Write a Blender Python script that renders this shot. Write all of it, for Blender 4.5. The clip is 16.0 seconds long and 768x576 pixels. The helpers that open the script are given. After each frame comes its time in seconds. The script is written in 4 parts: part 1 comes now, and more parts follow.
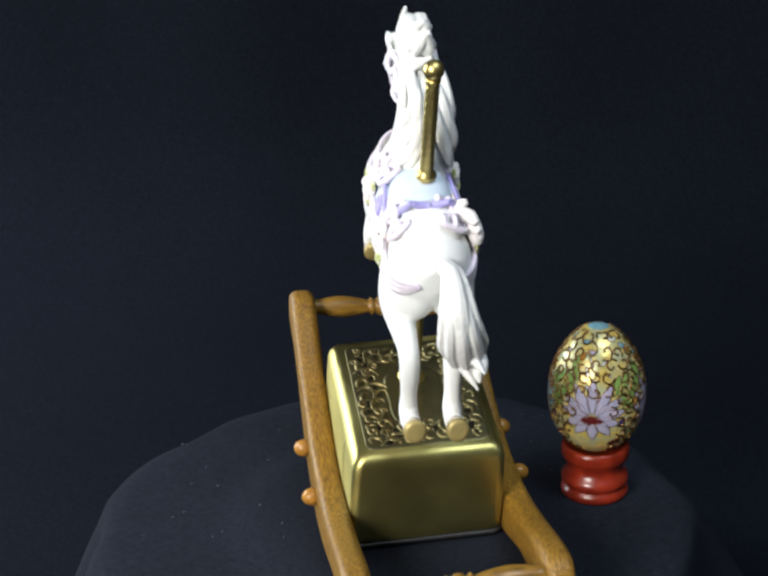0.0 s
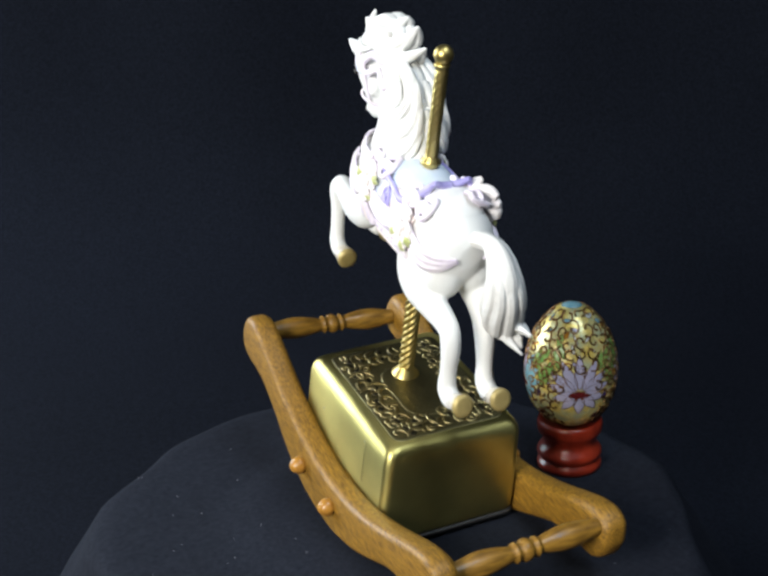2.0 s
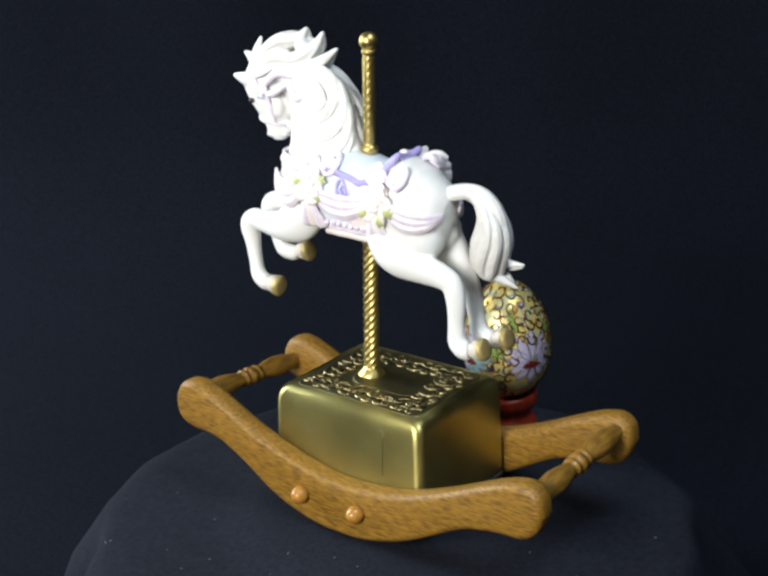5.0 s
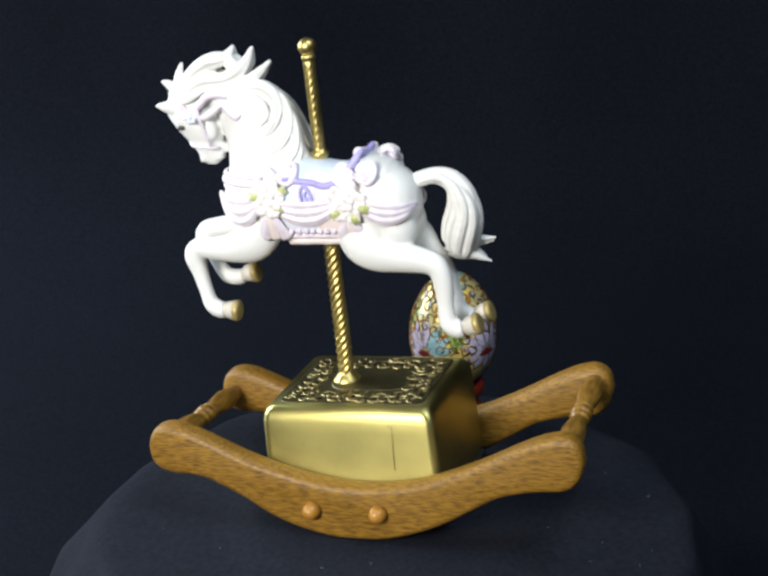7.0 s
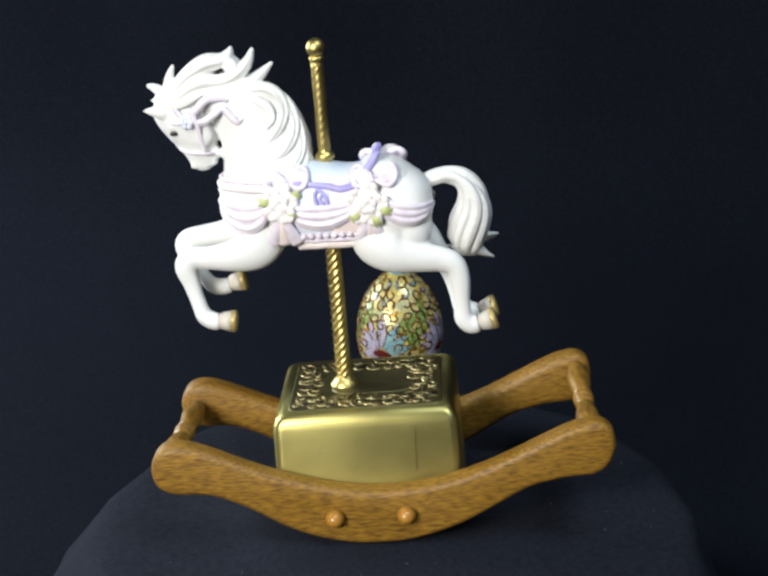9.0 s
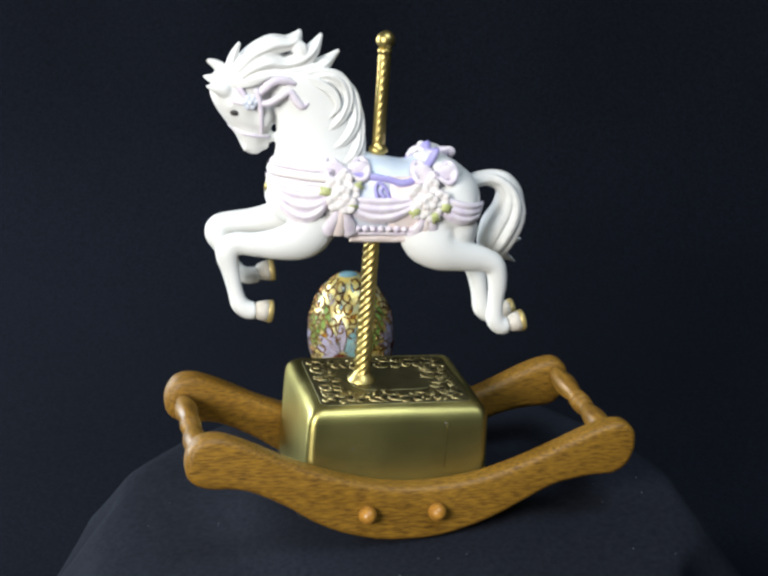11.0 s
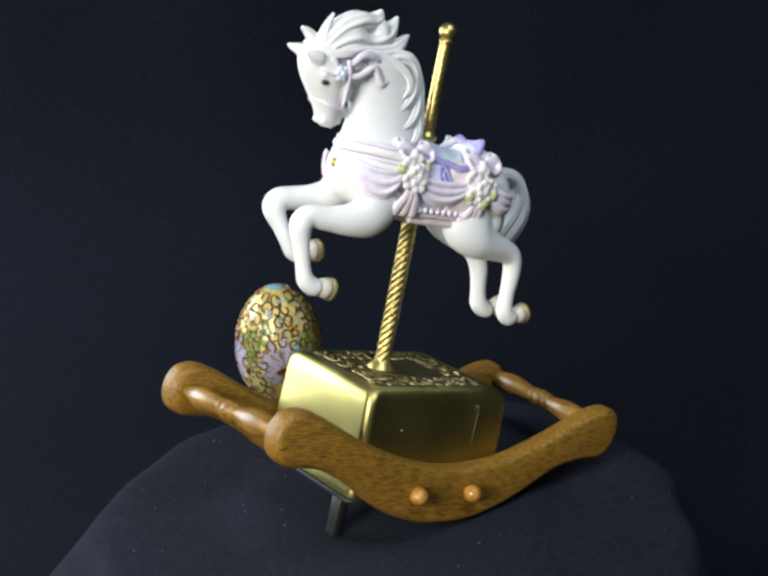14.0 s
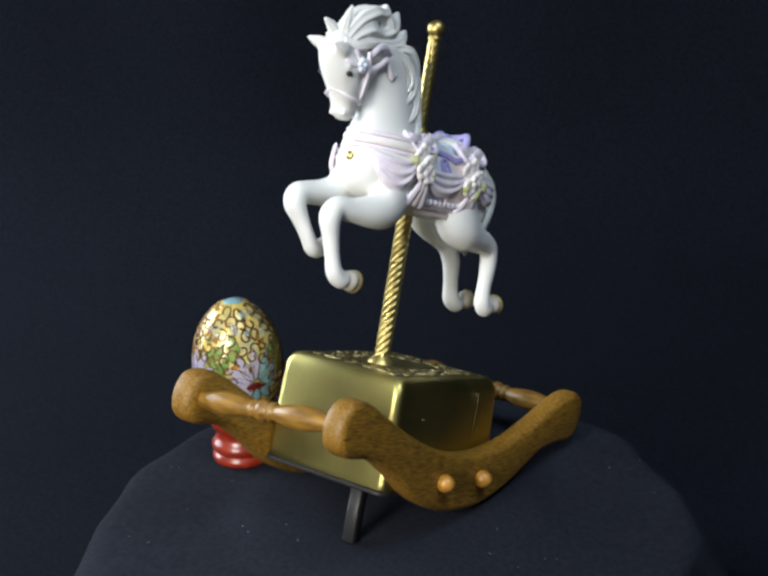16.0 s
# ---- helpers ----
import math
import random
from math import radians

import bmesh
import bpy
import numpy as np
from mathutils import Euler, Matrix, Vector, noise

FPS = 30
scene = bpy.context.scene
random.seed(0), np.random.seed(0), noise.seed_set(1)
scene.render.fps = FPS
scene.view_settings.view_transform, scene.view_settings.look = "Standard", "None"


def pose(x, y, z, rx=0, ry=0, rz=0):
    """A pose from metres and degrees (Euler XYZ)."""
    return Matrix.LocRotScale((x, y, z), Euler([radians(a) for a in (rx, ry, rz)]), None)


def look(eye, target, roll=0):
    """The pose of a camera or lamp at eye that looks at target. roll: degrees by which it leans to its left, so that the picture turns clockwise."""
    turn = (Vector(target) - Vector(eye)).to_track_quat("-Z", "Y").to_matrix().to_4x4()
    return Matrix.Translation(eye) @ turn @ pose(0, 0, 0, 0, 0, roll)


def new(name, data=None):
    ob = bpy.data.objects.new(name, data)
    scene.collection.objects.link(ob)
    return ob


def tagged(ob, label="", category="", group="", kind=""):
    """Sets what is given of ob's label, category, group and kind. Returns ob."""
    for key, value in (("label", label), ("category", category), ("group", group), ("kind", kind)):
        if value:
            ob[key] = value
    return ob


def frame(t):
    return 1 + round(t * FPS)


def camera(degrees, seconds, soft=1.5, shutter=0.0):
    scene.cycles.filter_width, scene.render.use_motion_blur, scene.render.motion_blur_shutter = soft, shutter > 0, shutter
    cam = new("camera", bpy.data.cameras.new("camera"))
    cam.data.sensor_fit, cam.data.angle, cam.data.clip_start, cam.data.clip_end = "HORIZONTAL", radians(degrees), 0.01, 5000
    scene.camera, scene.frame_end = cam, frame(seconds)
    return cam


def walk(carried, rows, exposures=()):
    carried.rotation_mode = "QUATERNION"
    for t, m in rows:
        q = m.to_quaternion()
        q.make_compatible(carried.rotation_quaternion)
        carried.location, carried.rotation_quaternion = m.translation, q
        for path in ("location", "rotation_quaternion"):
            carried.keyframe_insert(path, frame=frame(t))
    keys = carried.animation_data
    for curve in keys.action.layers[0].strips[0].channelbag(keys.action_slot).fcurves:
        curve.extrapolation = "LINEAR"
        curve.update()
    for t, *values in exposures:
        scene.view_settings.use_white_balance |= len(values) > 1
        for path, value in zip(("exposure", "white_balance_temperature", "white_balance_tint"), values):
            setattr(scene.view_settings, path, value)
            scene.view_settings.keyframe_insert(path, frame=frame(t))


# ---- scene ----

# ---------------------------------------------------------------- camera
LIFT = 0.17                      # height of the turntable's own zero over the table
cam = camera(32.38, 16.0, soft=2.9)
EYE = Vector((0.0, -0.55, 0.24506 + LIFT))
AIM = EYE + Vector((-0.00187 * math.cos(radians(19.98)), math.cos(radians(19.98)), -math.sin(radians(19.98))))
walk(cam, [(0.0, look(EYE, AIM, -1.879)), (16.0, look(EYE, AIM, -1.879))],
     exposures=[(0.0, 0.0), (4.0, 0.0), (8.0, 0.0), (12.0, 0.0), (16.0, 0.0)])

# ---------------------------------------------------------------- light
world = bpy.data.worlds.new("dim_room")
scene.world = world
world.use_nodes = True
world.node_tree.nodes["Background"].inputs[0].default_value = (0.55, 0.68, 1.0, 1)
world.node_tree.nodes["Background"].inputs[1].default_value = 0.10


def area_lamp(name, place, target, size, power, colour):
    data = bpy.data.lights.new(name, "AREA")
    data.shape, data.size, data.energy, data.color = "DISK", size, power, colour
    ob = new(name, data)
    ob.matrix_world = look(place, target)
    return ob


area_lamp("key_lamp", (-0.64, -1.0, 0.70), (0, 0, 0.2), 0.50, 21.0, (1.0, 0.98, 0.94))
# added bluish fill from back left, lifts the left cloth; no known source there
area_lamp("left_fill_lamp", (-0.86, 0.44, 0.46), (0, 0.05, 0.10), 0.6, 13.0, (0.80, 0.90, 1.0))
# added overhead fill from the right for the horse's shaded side, not a known fixture
area_lamp("right_fill_lamp", (0.42, -0.55, 1.50), (0, 0, 0.2), 0.7, 12.8, (0.76, 0.88, 1.0))

# ---------------------------------------------------------------- materials
def brushed(m, amount):
    """Stretches the gloss of a brushed metal up and down its sides."""
    nt = m.node_tree
    tangent = nt.nodes.new("ShaderNodeTangent")
    tangent.direction_type, tangent.axis = "RADIAL", "Z"
    b = nt.nodes["Principled BSDF"]
    b.inputs["Anisotropic"].default_value, b.inputs["Anisotropic Rotation"].default_value = amount, 0.25
    nt.links.new(tangent.outputs[0], b.inputs["Tangent"])
    return m


def material(name, base, rough=0.5, metal=0.0, second=None, scale=200.0, bump=0.0, bump_scale=800.0, stretch=(1, 1, 1),
             blotch=0.0, blotch_scale=30.0, coat=0.0, sheen=0.0, contrast=0.5, rough_var=0.08, spec=0.5):
    m = bpy.data.materials.new(name)
    m.use_nodes = True
    nt = m.node_tree
    b = nt.nodes["Principled BSDF"]
    b.inputs["Roughness"].default_value, b.inputs["Metallic"].default_value = rough, metal
    b.inputs["Coat Weight"].default_value, b.inputs["Sheen Weight"].default_value = coat, sheen
    b.inputs["Specular IOR Level"].default_value = spec
    tc = nt.nodes.new("ShaderNodeTexCoord")
    mp = nt.nodes.new("ShaderNodeMapping")
    mp.inputs["Scale"].default_value = stretch
    nt.links.new(tc.outputs["Object"], mp.inputs["Vector"])
    n1 = nt.nodes.new("ShaderNodeTexNoise")
    n1.inputs["Scale"].default_value, n1.inputs["Detail"].default_value = scale, 6
    nt.links.new(mp.outputs[0], n1.inputs["Vector"])
    ramp = nt.nodes.new("ShaderNodeValToRGB")
    ramp.color_ramp.elements[0].position, ramp.color_ramp.elements[1].position = 0.5 - 0.5 * (1 - contrast), 0.5 + 0.5 * (1 - contrast)
    ramp.color_ramp.elements[0].color = (*(second or [c * 0.85 for c in base]), 1)
    ramp.color_ramp.elements[1].color = (*base, 1)
    nt.links.new(n1.outputs["Fac"], ramp.inputs["Fac"])
    out = ramp.outputs["Color"]
    n2 = nt.nodes.new("ShaderNodeTexNoise")
    n2.inputs["Scale"].default_value, n2.inputs["Detail"].default_value = blotch_scale, 3
    nt.links.new(tc.outputs["Object"], n2.inputs["Vector"])
    if blotch:
        mix = nt.nodes.new("ShaderNodeMix")
        mix.data_type, mix.blend_type = "RGBA", "MULTIPLY"
        mix.inputs["Factor"].default_value = blotch
        nt.links.new(out, mix.inputs["A"])
        nt.links.new(n2.outputs["Fac"], mix.inputs["B"])
        out = mix.outputs["Result"]
    nt.links.new(out, b.inputs["Base Color"])
    rr = nt.nodes.new("ShaderNodeMapRange")
    rr.inputs["To Min"].default_value, rr.inputs["To Max"].default_value = max(0.02, rough - rough_var), min(1, rough + rough_var)
    nt.links.new(n2.outputs["Fac"], rr.inputs["Value"])
    nt.links.new(rr.outputs[0], b.inputs["Roughness"])
    if bump:
        n3 = nt.nodes.new("ShaderNodeTexNoise")
        n3.inputs["Scale"].default_value, n3.inputs["Detail"].default_value = bump_scale, 4
        nt.links.new(mp.outputs[0], n3.inputs["Vector"])
        bp = nt.nodes.new("ShaderNodeBump")
        bp.inputs["Strength"].default_value, bp.inputs["Distance"].default_value = bump, 0.0006
        nt.links.new(n3.outputs["Fac"], bp.inputs["Height"])
        nt.links.new(bp.outputs[0], b.inputs["Normal"])
    return m


WOOD = material("varnished_oak", (0.40, 0.208, 0.020), 0.54, second=(0.105, 0.048, 0.006), scale=1500, stretch=(0.13, 1.0, 1.0),
                bump=0.35, bump_scale=800, blotch=0.22, blotch_scale=45, contrast=0.62, coat=0.02)
PEG_WOOD = material("orange_oak", (0.48, 0.235, 0.035), 0.36, second=(0.30, 0.13, 0.02), scale=420, bump=0.2, bump_scale=420, coat=0.2)
TURNED = material("brown_turned_oak", (0.38, 0.20, 0.028), 0.42, second=(0.14, 0.068, 0.011), scale=520, stretch=(1, 0.2, 1),
                  bump=0.3, bump_scale=420, blotch=0.3, blotch_scale=60, contrast=0.55, coat=0.15)
BRASS = brushed(material("antique_brass", (0.64, 0.57, 0.20), 0.42, 1.0, second=(0.54, 0.475, 0.17), scale=90, bump=0.06, bump_scale=1500,
                         blotch=0.25, blotch_scale=35), 0.6)
BRASS_DARK = material("tarnished_brass", (0.26, 0.23, 0.11), 0.46, 1.0, second=(0.16, 0.14, 0.065), scale=120, bump=0.3, bump_scale=600)
# near-black colour that stands for the dark of recesses in the lid relief
RECESS_DARK = material("recess_dark_brass", (0.035, 0.03, 0.016), 0.55, 0.8, second=(0.02, 0.017, 0.01), scale=200)
BRASS_RELIEF = material("rubbed_brass", (0.46, 0.40, 0.20), 0.36, 1.0, second=(0.34, 0.27, 0.11), scale=200, bump=0.2)
GOLD = material("polished_brass", (0.66, 0.54, 0.20), 0.40, 1.0, second=(0.58, 0.45, 0.16), scale=150, blotch=0.2, blotch_scale=90)
WHITE = material("white_resin", (0.79, 0.79, 0.765), 0.42, second=(0.76, 0.77, 0.75), scale=60, bump=0.10, bump_scale=700, spec=0.4)
MANE = material("white_resin_hair", (0.80, 0.80, 0.77), 0.45, second=(0.68, 0.68, 0.66), scale=500, stretch=(0.25, 1, 0.6), bump=0.35, bump_scale=700)
LILAC = material("lilac_paint", (0.67, 0.59, 0.73), 0.5, second=(0.85, 0.80, 0.82), scale=230, bump=0.15, bump_scale=700)
PURPLE = material("violet_paint", (0.30, 0.26, 0.62), 0.42, second=(0.48, 0.45, 0.76), scale=120, bump=0.1)
BLUE = material("pale_blue_paint", (0.56, 0.67, 0.81), 0.42, second=(0.70, 0.76, 0.82), scale=110, bump=0.1)
PINK = material("pink_paint", (0.82, 0.69, 0.65), 0.5, second=(0.84, 0.76, 0.74), scale=150, bump=0.15)
PETAL = material("cream_petal_paint", (0.84, 0.82, 0.78), 0.5, second=(0.82, 0.75, 0.75), scale=260, bump=0.15)
LEAF = material("olive_leaf_paint", (0.40, 0.45, 0.14), 0.5, second=(0.58, 0.60, 0.34), scale=240)
PALE_BLUE = material("blue_white_paint", (0.62, 0.69, 0.82), 0.45, second=(0.76, 0.77, 0.82), scale=140, bump=0.12)
HOOF_WALL = material("ivory_hoof_paint", (0.52, 0.47, 0.38), 0.45, second=(0.62, 0.58, 0.52), scale=200)
HOOF = material("gilt_hoof_paint", (0.50, 0.39, 0.15), 0.42, 0.35, second=(0.34, 0.26, 0.10), scale=200)
INK = material("dark_eye_paint", (0.03, 0.025, 0.02), 0.3)
BLACK_METAL = material("blackened_steel", (0.03, 0.03, 0.03), 0.45, 0.3, scale=200)
LACQUER = material("red_lacquered_wood", (0.36, 0.034, 0.011), 0.34, second=(0.16, 0.012, 0.005), scale=160, stretch=(1, 1, 0.3),
                   blotch=0.35, blotch_scale=50, coat=0.25, contrast=0.5, bump=0.2, bump_scale=300)
CLOTH = material("black_cotton_cloth", (0.0202, 0.0237, 0.0342), 0.95, second=(0.0095, 0.0112, 0.0170), scale=420, bump=0.5, bump_scale=1600,
                 blotch=0.3, blotch_scale=14, spec=0.08)
BACKCLOTH = material("black_backdrop_cloth", (0.0112, 0.0134, 0.0204), 0.95, second=(0.0044, 0.0054, 0.0084), scale=420, bump=0.4, bump_scale=700,
                     blotch=0.4, blotch_scale=5, spec=0.04)
LINT = material("grey_lint", (0.28, 0.28, 0.30), 0.9)
ROOM = material("dark_room_paint", (0.05, 0.05, 0.055), 0.8, scale=20)
YELLOW = material("yellow_enamel", (0.88, 0.66, 0.16), 0.27, 0.30, second=(0.60, 0.62, 0.36), scale=190, blotch=0.3, blotch_scale=120, contrast=0.75, bump=0.5, bump_scale=420)
ENAMEL_LILAC = material("lilac_enamel", (0.43, 0.385, 0.50), 0.2, second=(0.31, 0.31, 0.43), scale=220, bump=0.1)
ENAMEL_GREEN = material("green_enamel", (0.10, 0.26, 0.06), 0.2, second=(0.28, 0.36, 0.10), scale=260)
ENAMEL_BLUE = material("blue_enamel", (0.13, 0.30, 0.37), 0.22, second=(0.26, 0.42, 0.44), scale=260)
ENAMEL_WINE = material("wine_red_enamel", (0.10, 0.012, 0.012), 0.2, scale=260)
ENAMEL_NAVY = material("navy_enamel", (0.05, 0.04, 0.14), 0.2, scale=260)
WIRE = material("gilt_wire", (0.095, 0.042, 0.016), 0.30, 0.9, second=(0.26, 0.14, 0.05), scale=160)
ENAMEL_WHITE = material("ivory_enamel", (0.70, 0.68, 0.60), 0.18, second=(0.58, 0.62, 0.60), scale=260)
ENAMEL_AMBER = material("amber_enamel", (0.55, 0.26, 0.04), 0.2, 0.3, second=(0.40, 0.16, 0.02), scale=260)


# ---------------------------------------------------------------- building helpers
def thing(name, label, category, group="", kind=""):
    return tagged(new(name), label, category, group, kind)


def part(name, bm, mat, parent, label="", smooth=True, kind=""):
    data = bpy.data.meshes.new(name)
    bmesh.ops.recalc_face_normals(bm, faces=bm.faces[:])
    for f in bm.faces:
        f.smooth = smooth
    bm.to_mesh(data)
    bm.free()
    data.materials.append(mat)
    ob = new(name, data)
    ob.parent = parent
    return tagged(ob, label, kind=kind)


def skin(bm, rings, close=True, caps=True):
    """Joins rings of places into a tube."""
    vs = [[bm.verts.new(p) for p in r] for r in rings]
    n = len(vs[0])
    for a, b in zip(vs, vs[1:]):
        for i in range(n if close else n - 1):
            bm.faces.new((a[i], a[(i + 1) % n], b[(i + 1) % n], b[i]))
    if caps:
        bm.faces.new(vs[0][::-1])
        bm.faces.new(vs[-1])
    return bm


def loft(bm, stations, n=16):
    """stations: centre, half-axis a, half-axis b."""
    return skin(bm, [[c + a * math.cos(2 * math.pi * i / n) + b * math.sin(2 * math.pi * i / n) for i in range(n)] for c, a, b in stations])


def spline(points, steps=6):
    """Catmull-Rom through tuples of any length."""
    P = [np.array(p, float) for p in points]
    P = [2 * P[0] - P[1]] + P + [2 * P[-1] - P[-2]]
    out = []
    for i in range(1, len(P) - 2):
        for k in range(steps):
            t = k / steps
            out.append(0.5 * (2 * P[i] + (P[i + 1] - P[i - 1]) * t + (2 * P[i - 1] - 5 * P[i] + 4 * P[i + 1] - P[i + 2]) * t * t
                              + (3 * P[i] - P[i - 1] - 3 * P[i + 1] + P[i + 2]) * t ** 3))
    return out + [P[-2]]


def tube(bm, points, n=8, steps=4, flat=1.0, flat_axis=(0, 1, 0)):
    """A tapered tube through (x, y, z, radius); flat squeezes it along flat_axis."""
    Q = spline(points, steps)
    ax = Vector(flat_axis).normalized()
    rings = []
    for i, q in enumerate(Q):
        a, b = Q[max(0, i - 1)], Q[min(len(Q) - 1, i + 1)]
        d = Vector((b - a)[:3]).normalized()
        u = ax - d * ax.dot(d)
        u = u.normalized() if u.length > 1e-6 else d.orthogonal().normalized()
        v = d.cross(u)
        r = max(float(q[3]), 0.00012)
        rings.append([Vector(q[:3]) + (u * math.cos(2 * math.pi * k / n) * flat + v * math.sin(2 * math.pi * k / n)) * r for k in range(n)])
    return skin(bm, rings)


def lathe(bm, profile, n=32, axis="z", at=(0, 0, 0)):
    """profile: (radius, height along the axis)."""
    rings = []
    for r, h in profile:
        ring = []
        for k in range(n):
            c, s = r * math.cos(2 * math.pi * k / n), r * math.sin(2 * math.pi * k / n)
            ring.append(Vector(at) + Vector((c, s, h) if axis == "z" else (c, h, s)))
        rings.append(ring)
    return skin(bm, rings)


def ball(bm, at, r, n=12, squash=(1, 1, 1)):
    m = Matrix.Translation(at) @ Matrix.Diagonal((*[r * s for s in squash], 1))
    bmesh.ops.create_uvsphere(bm, u_segments=n, v_segments=max(6, n // 2 + 2), radius=1, matrix=m)
    return bm


# ---------------------------------------------------------------- the way of turntable and rocker
TURNS = [  # seconds, turn of the turntable, rock of the rocker nose down, degrees
    (0, -1.18, -8.33), (0.5, 3.06, -7.49), (1, 7.37, -6.32), (1.5, 11.68, -4.97), (2, 16.01, -3.43),
    (2.5, 20.38, -1.56), (3, 24.84, 0.38), (3.5, 29.32, 2.34), (4, 33.70, 4.29), (6.5, 56.18, 13.80),
    (7, 60.66, 14.57), (7.5, 64.92, 14.78), (8, 69.03, 14.36), (8.5, 73.09, 13.39), (9, 77.30, 12.00),
    (11.5, 96.46, 1.17), (12, 100.28, -0.67), (12.5, 104.26, -2.51), (13, 108.20, -4.27), (13.5, 112.17, -5.97),
    (14, 116.17, -7.52), (14.5, 120.05, -8.78), (15, 123.94, -9.74), (15.5, 127.93, -10.34), (16, 132.04, -10.65),
]


def glide(t, column):
    """Smooth curve through a column of TURNS."""
    X, Y = [r[0] for r in TURNS], [r[column] for r in TURNS]
    n = len(X)
    i = min(max(0, sum(x <= t for x in X) - 1), n - 2)
    slope = [(Y[min(n - 1, k + 1)] - Y[max(0, k - 1)]) / (X[min(n - 1, k + 1)] - X[max(0, k - 1)]) for k in range(n)]
    h = X[i + 1] - X[i]
    if h > 1:                                     # across a long step the speed on both sides counts
        slope[i], slope[i + 1] = (Y[i] - Y[i - 2]) / (X[i] - X[i - 2]), (Y[i + 3] - Y[i + 1]) / (X[i + 3] - X[i + 1])
    s = (t - X[i]) / h
    return (Y[i] * (1 + 2 * s) * (1 - s) ** 2 + Y[i + 1] * s * s * (3 - 2 * s) + h * slope[i] * s * (1 - s) ** 2 - h * slope[i + 1] * s * s * (1 - s))


def theta(t):
    return glide(t, 1)


def rock(t):
    return glide(t, 2)


HEADING, LEVEL, ROLL_RADIUS = 100.093, 9.0, 0.09536
CENTRE = Vector((0.01390, -0.01447, 0.02528 + LIFT))
BASE = Vector((0.005, 0, -0.0852))
PLATEAU = LIFT - 0.0627


def turn(t):
    return pose(0, 0, 0, 0, 0, theta(t))


def rocker_pose(t):
    a = radians(HEADING)
    c = CENTRE + Vector((math.cos(a), math.sin(a), 0)) * ROLL_RADIUS * radians(rock(t))
    return turn(t) @ Matrix.Translation(c) @ pose(0, 0, 0, 0, 0, HEADING) @ pose(0, 0, 0, 0, rock(t) - LEVEL, 0) @ Matrix.Translation(BASE)


def V(f, l, u):
    """A place on the rocking horse, millimetres ahead, to its own left and up from the rocker's centre."""
    return Vector((f, l + 2.0 - 0.0125 * (u + 30), 1.012 * u - 0.3)) / 1000 - BASE


def T4(f, l, u, r):
    return (*V(f, l, u), r / 1000)


# ---------------------------------------------------------------- setting
def build_setting():
    # table top and backdrop in one sweep of cloth
    bm = bmesh.new()
    prof = [(-1.6, 0.0), (-0.8, 0.0), (-0.2, 0.0), (0.2, 0.0), (0.42, 0.004), (0.55, 0.03), (0.63, 0.09), (0.67, 0.2), (0.69, 0.45), (0.70, 0.8), (0.71, 1.5)]
    Q = spline(prof, 5)
    rings = []
    for k in range(81):
        x = -1.6 + 3.2 * k / 80
        rings.append([Vector((x, q[0] + 0.010 * math.sin(x * 9 + 2 * q[1]) * min(1, q[1] * 4) + 0.006 * math.sin(x * 23 + 1) * min(1, q[1] * 4), q[1])) for q in Q])
    skin(bm, rings, close=False, caps=False)
    ob = part("backdrop", bm, BACKCLOTH, None)
    ob.modifiers.new("thickness", "SOLIDIFY").thickness = 0.003
    tagged(ob, "black cotton cloth hanging behind the turntable", "backdrop", kind="structure")
    # dark room behind the camera
    for name, size, place in (("floor", (4.4, 4.4, 0.1), (0, -0.6, -0.80)), ("ceiling", (4.4, 4.4, 0.1), (0, -0.6, 1.75)),
                              ("wall_north", (4.4, 0.1, 2.45), (0, 1.6, 0.475)), ("wall_south", (4.4, 0.1, 2.45), (0, -2.8, 0.475)),
                              ("wall_east", (0.1, 4.2, 2.45), (2.15, -0.6, 0.475)), ("wall_west", (0.1, 4.2, 2.45), (-2.15, -0.6, 0.475))):
        bm = bmesh.new()
        bmesh.ops.create_cube(bm, size=1, matrix=Matrix.Translation(place) @ Matrix.Diagonal((*size, 1)))
        tagged(part(name, bm, ROOM, None, smooth=False), "plain dark painted " + name.split("_")[0] + " of the room", name.split("_")[0], kind="structure")


def cloth_height(r):
    """Height of the cloth over the turntable at radius r, metres."""
    s = min(1, max(0, (r - 0.062) / 0.022))
    return -0.0627 - 0.0038 * s * s * (3 - 2 * s)


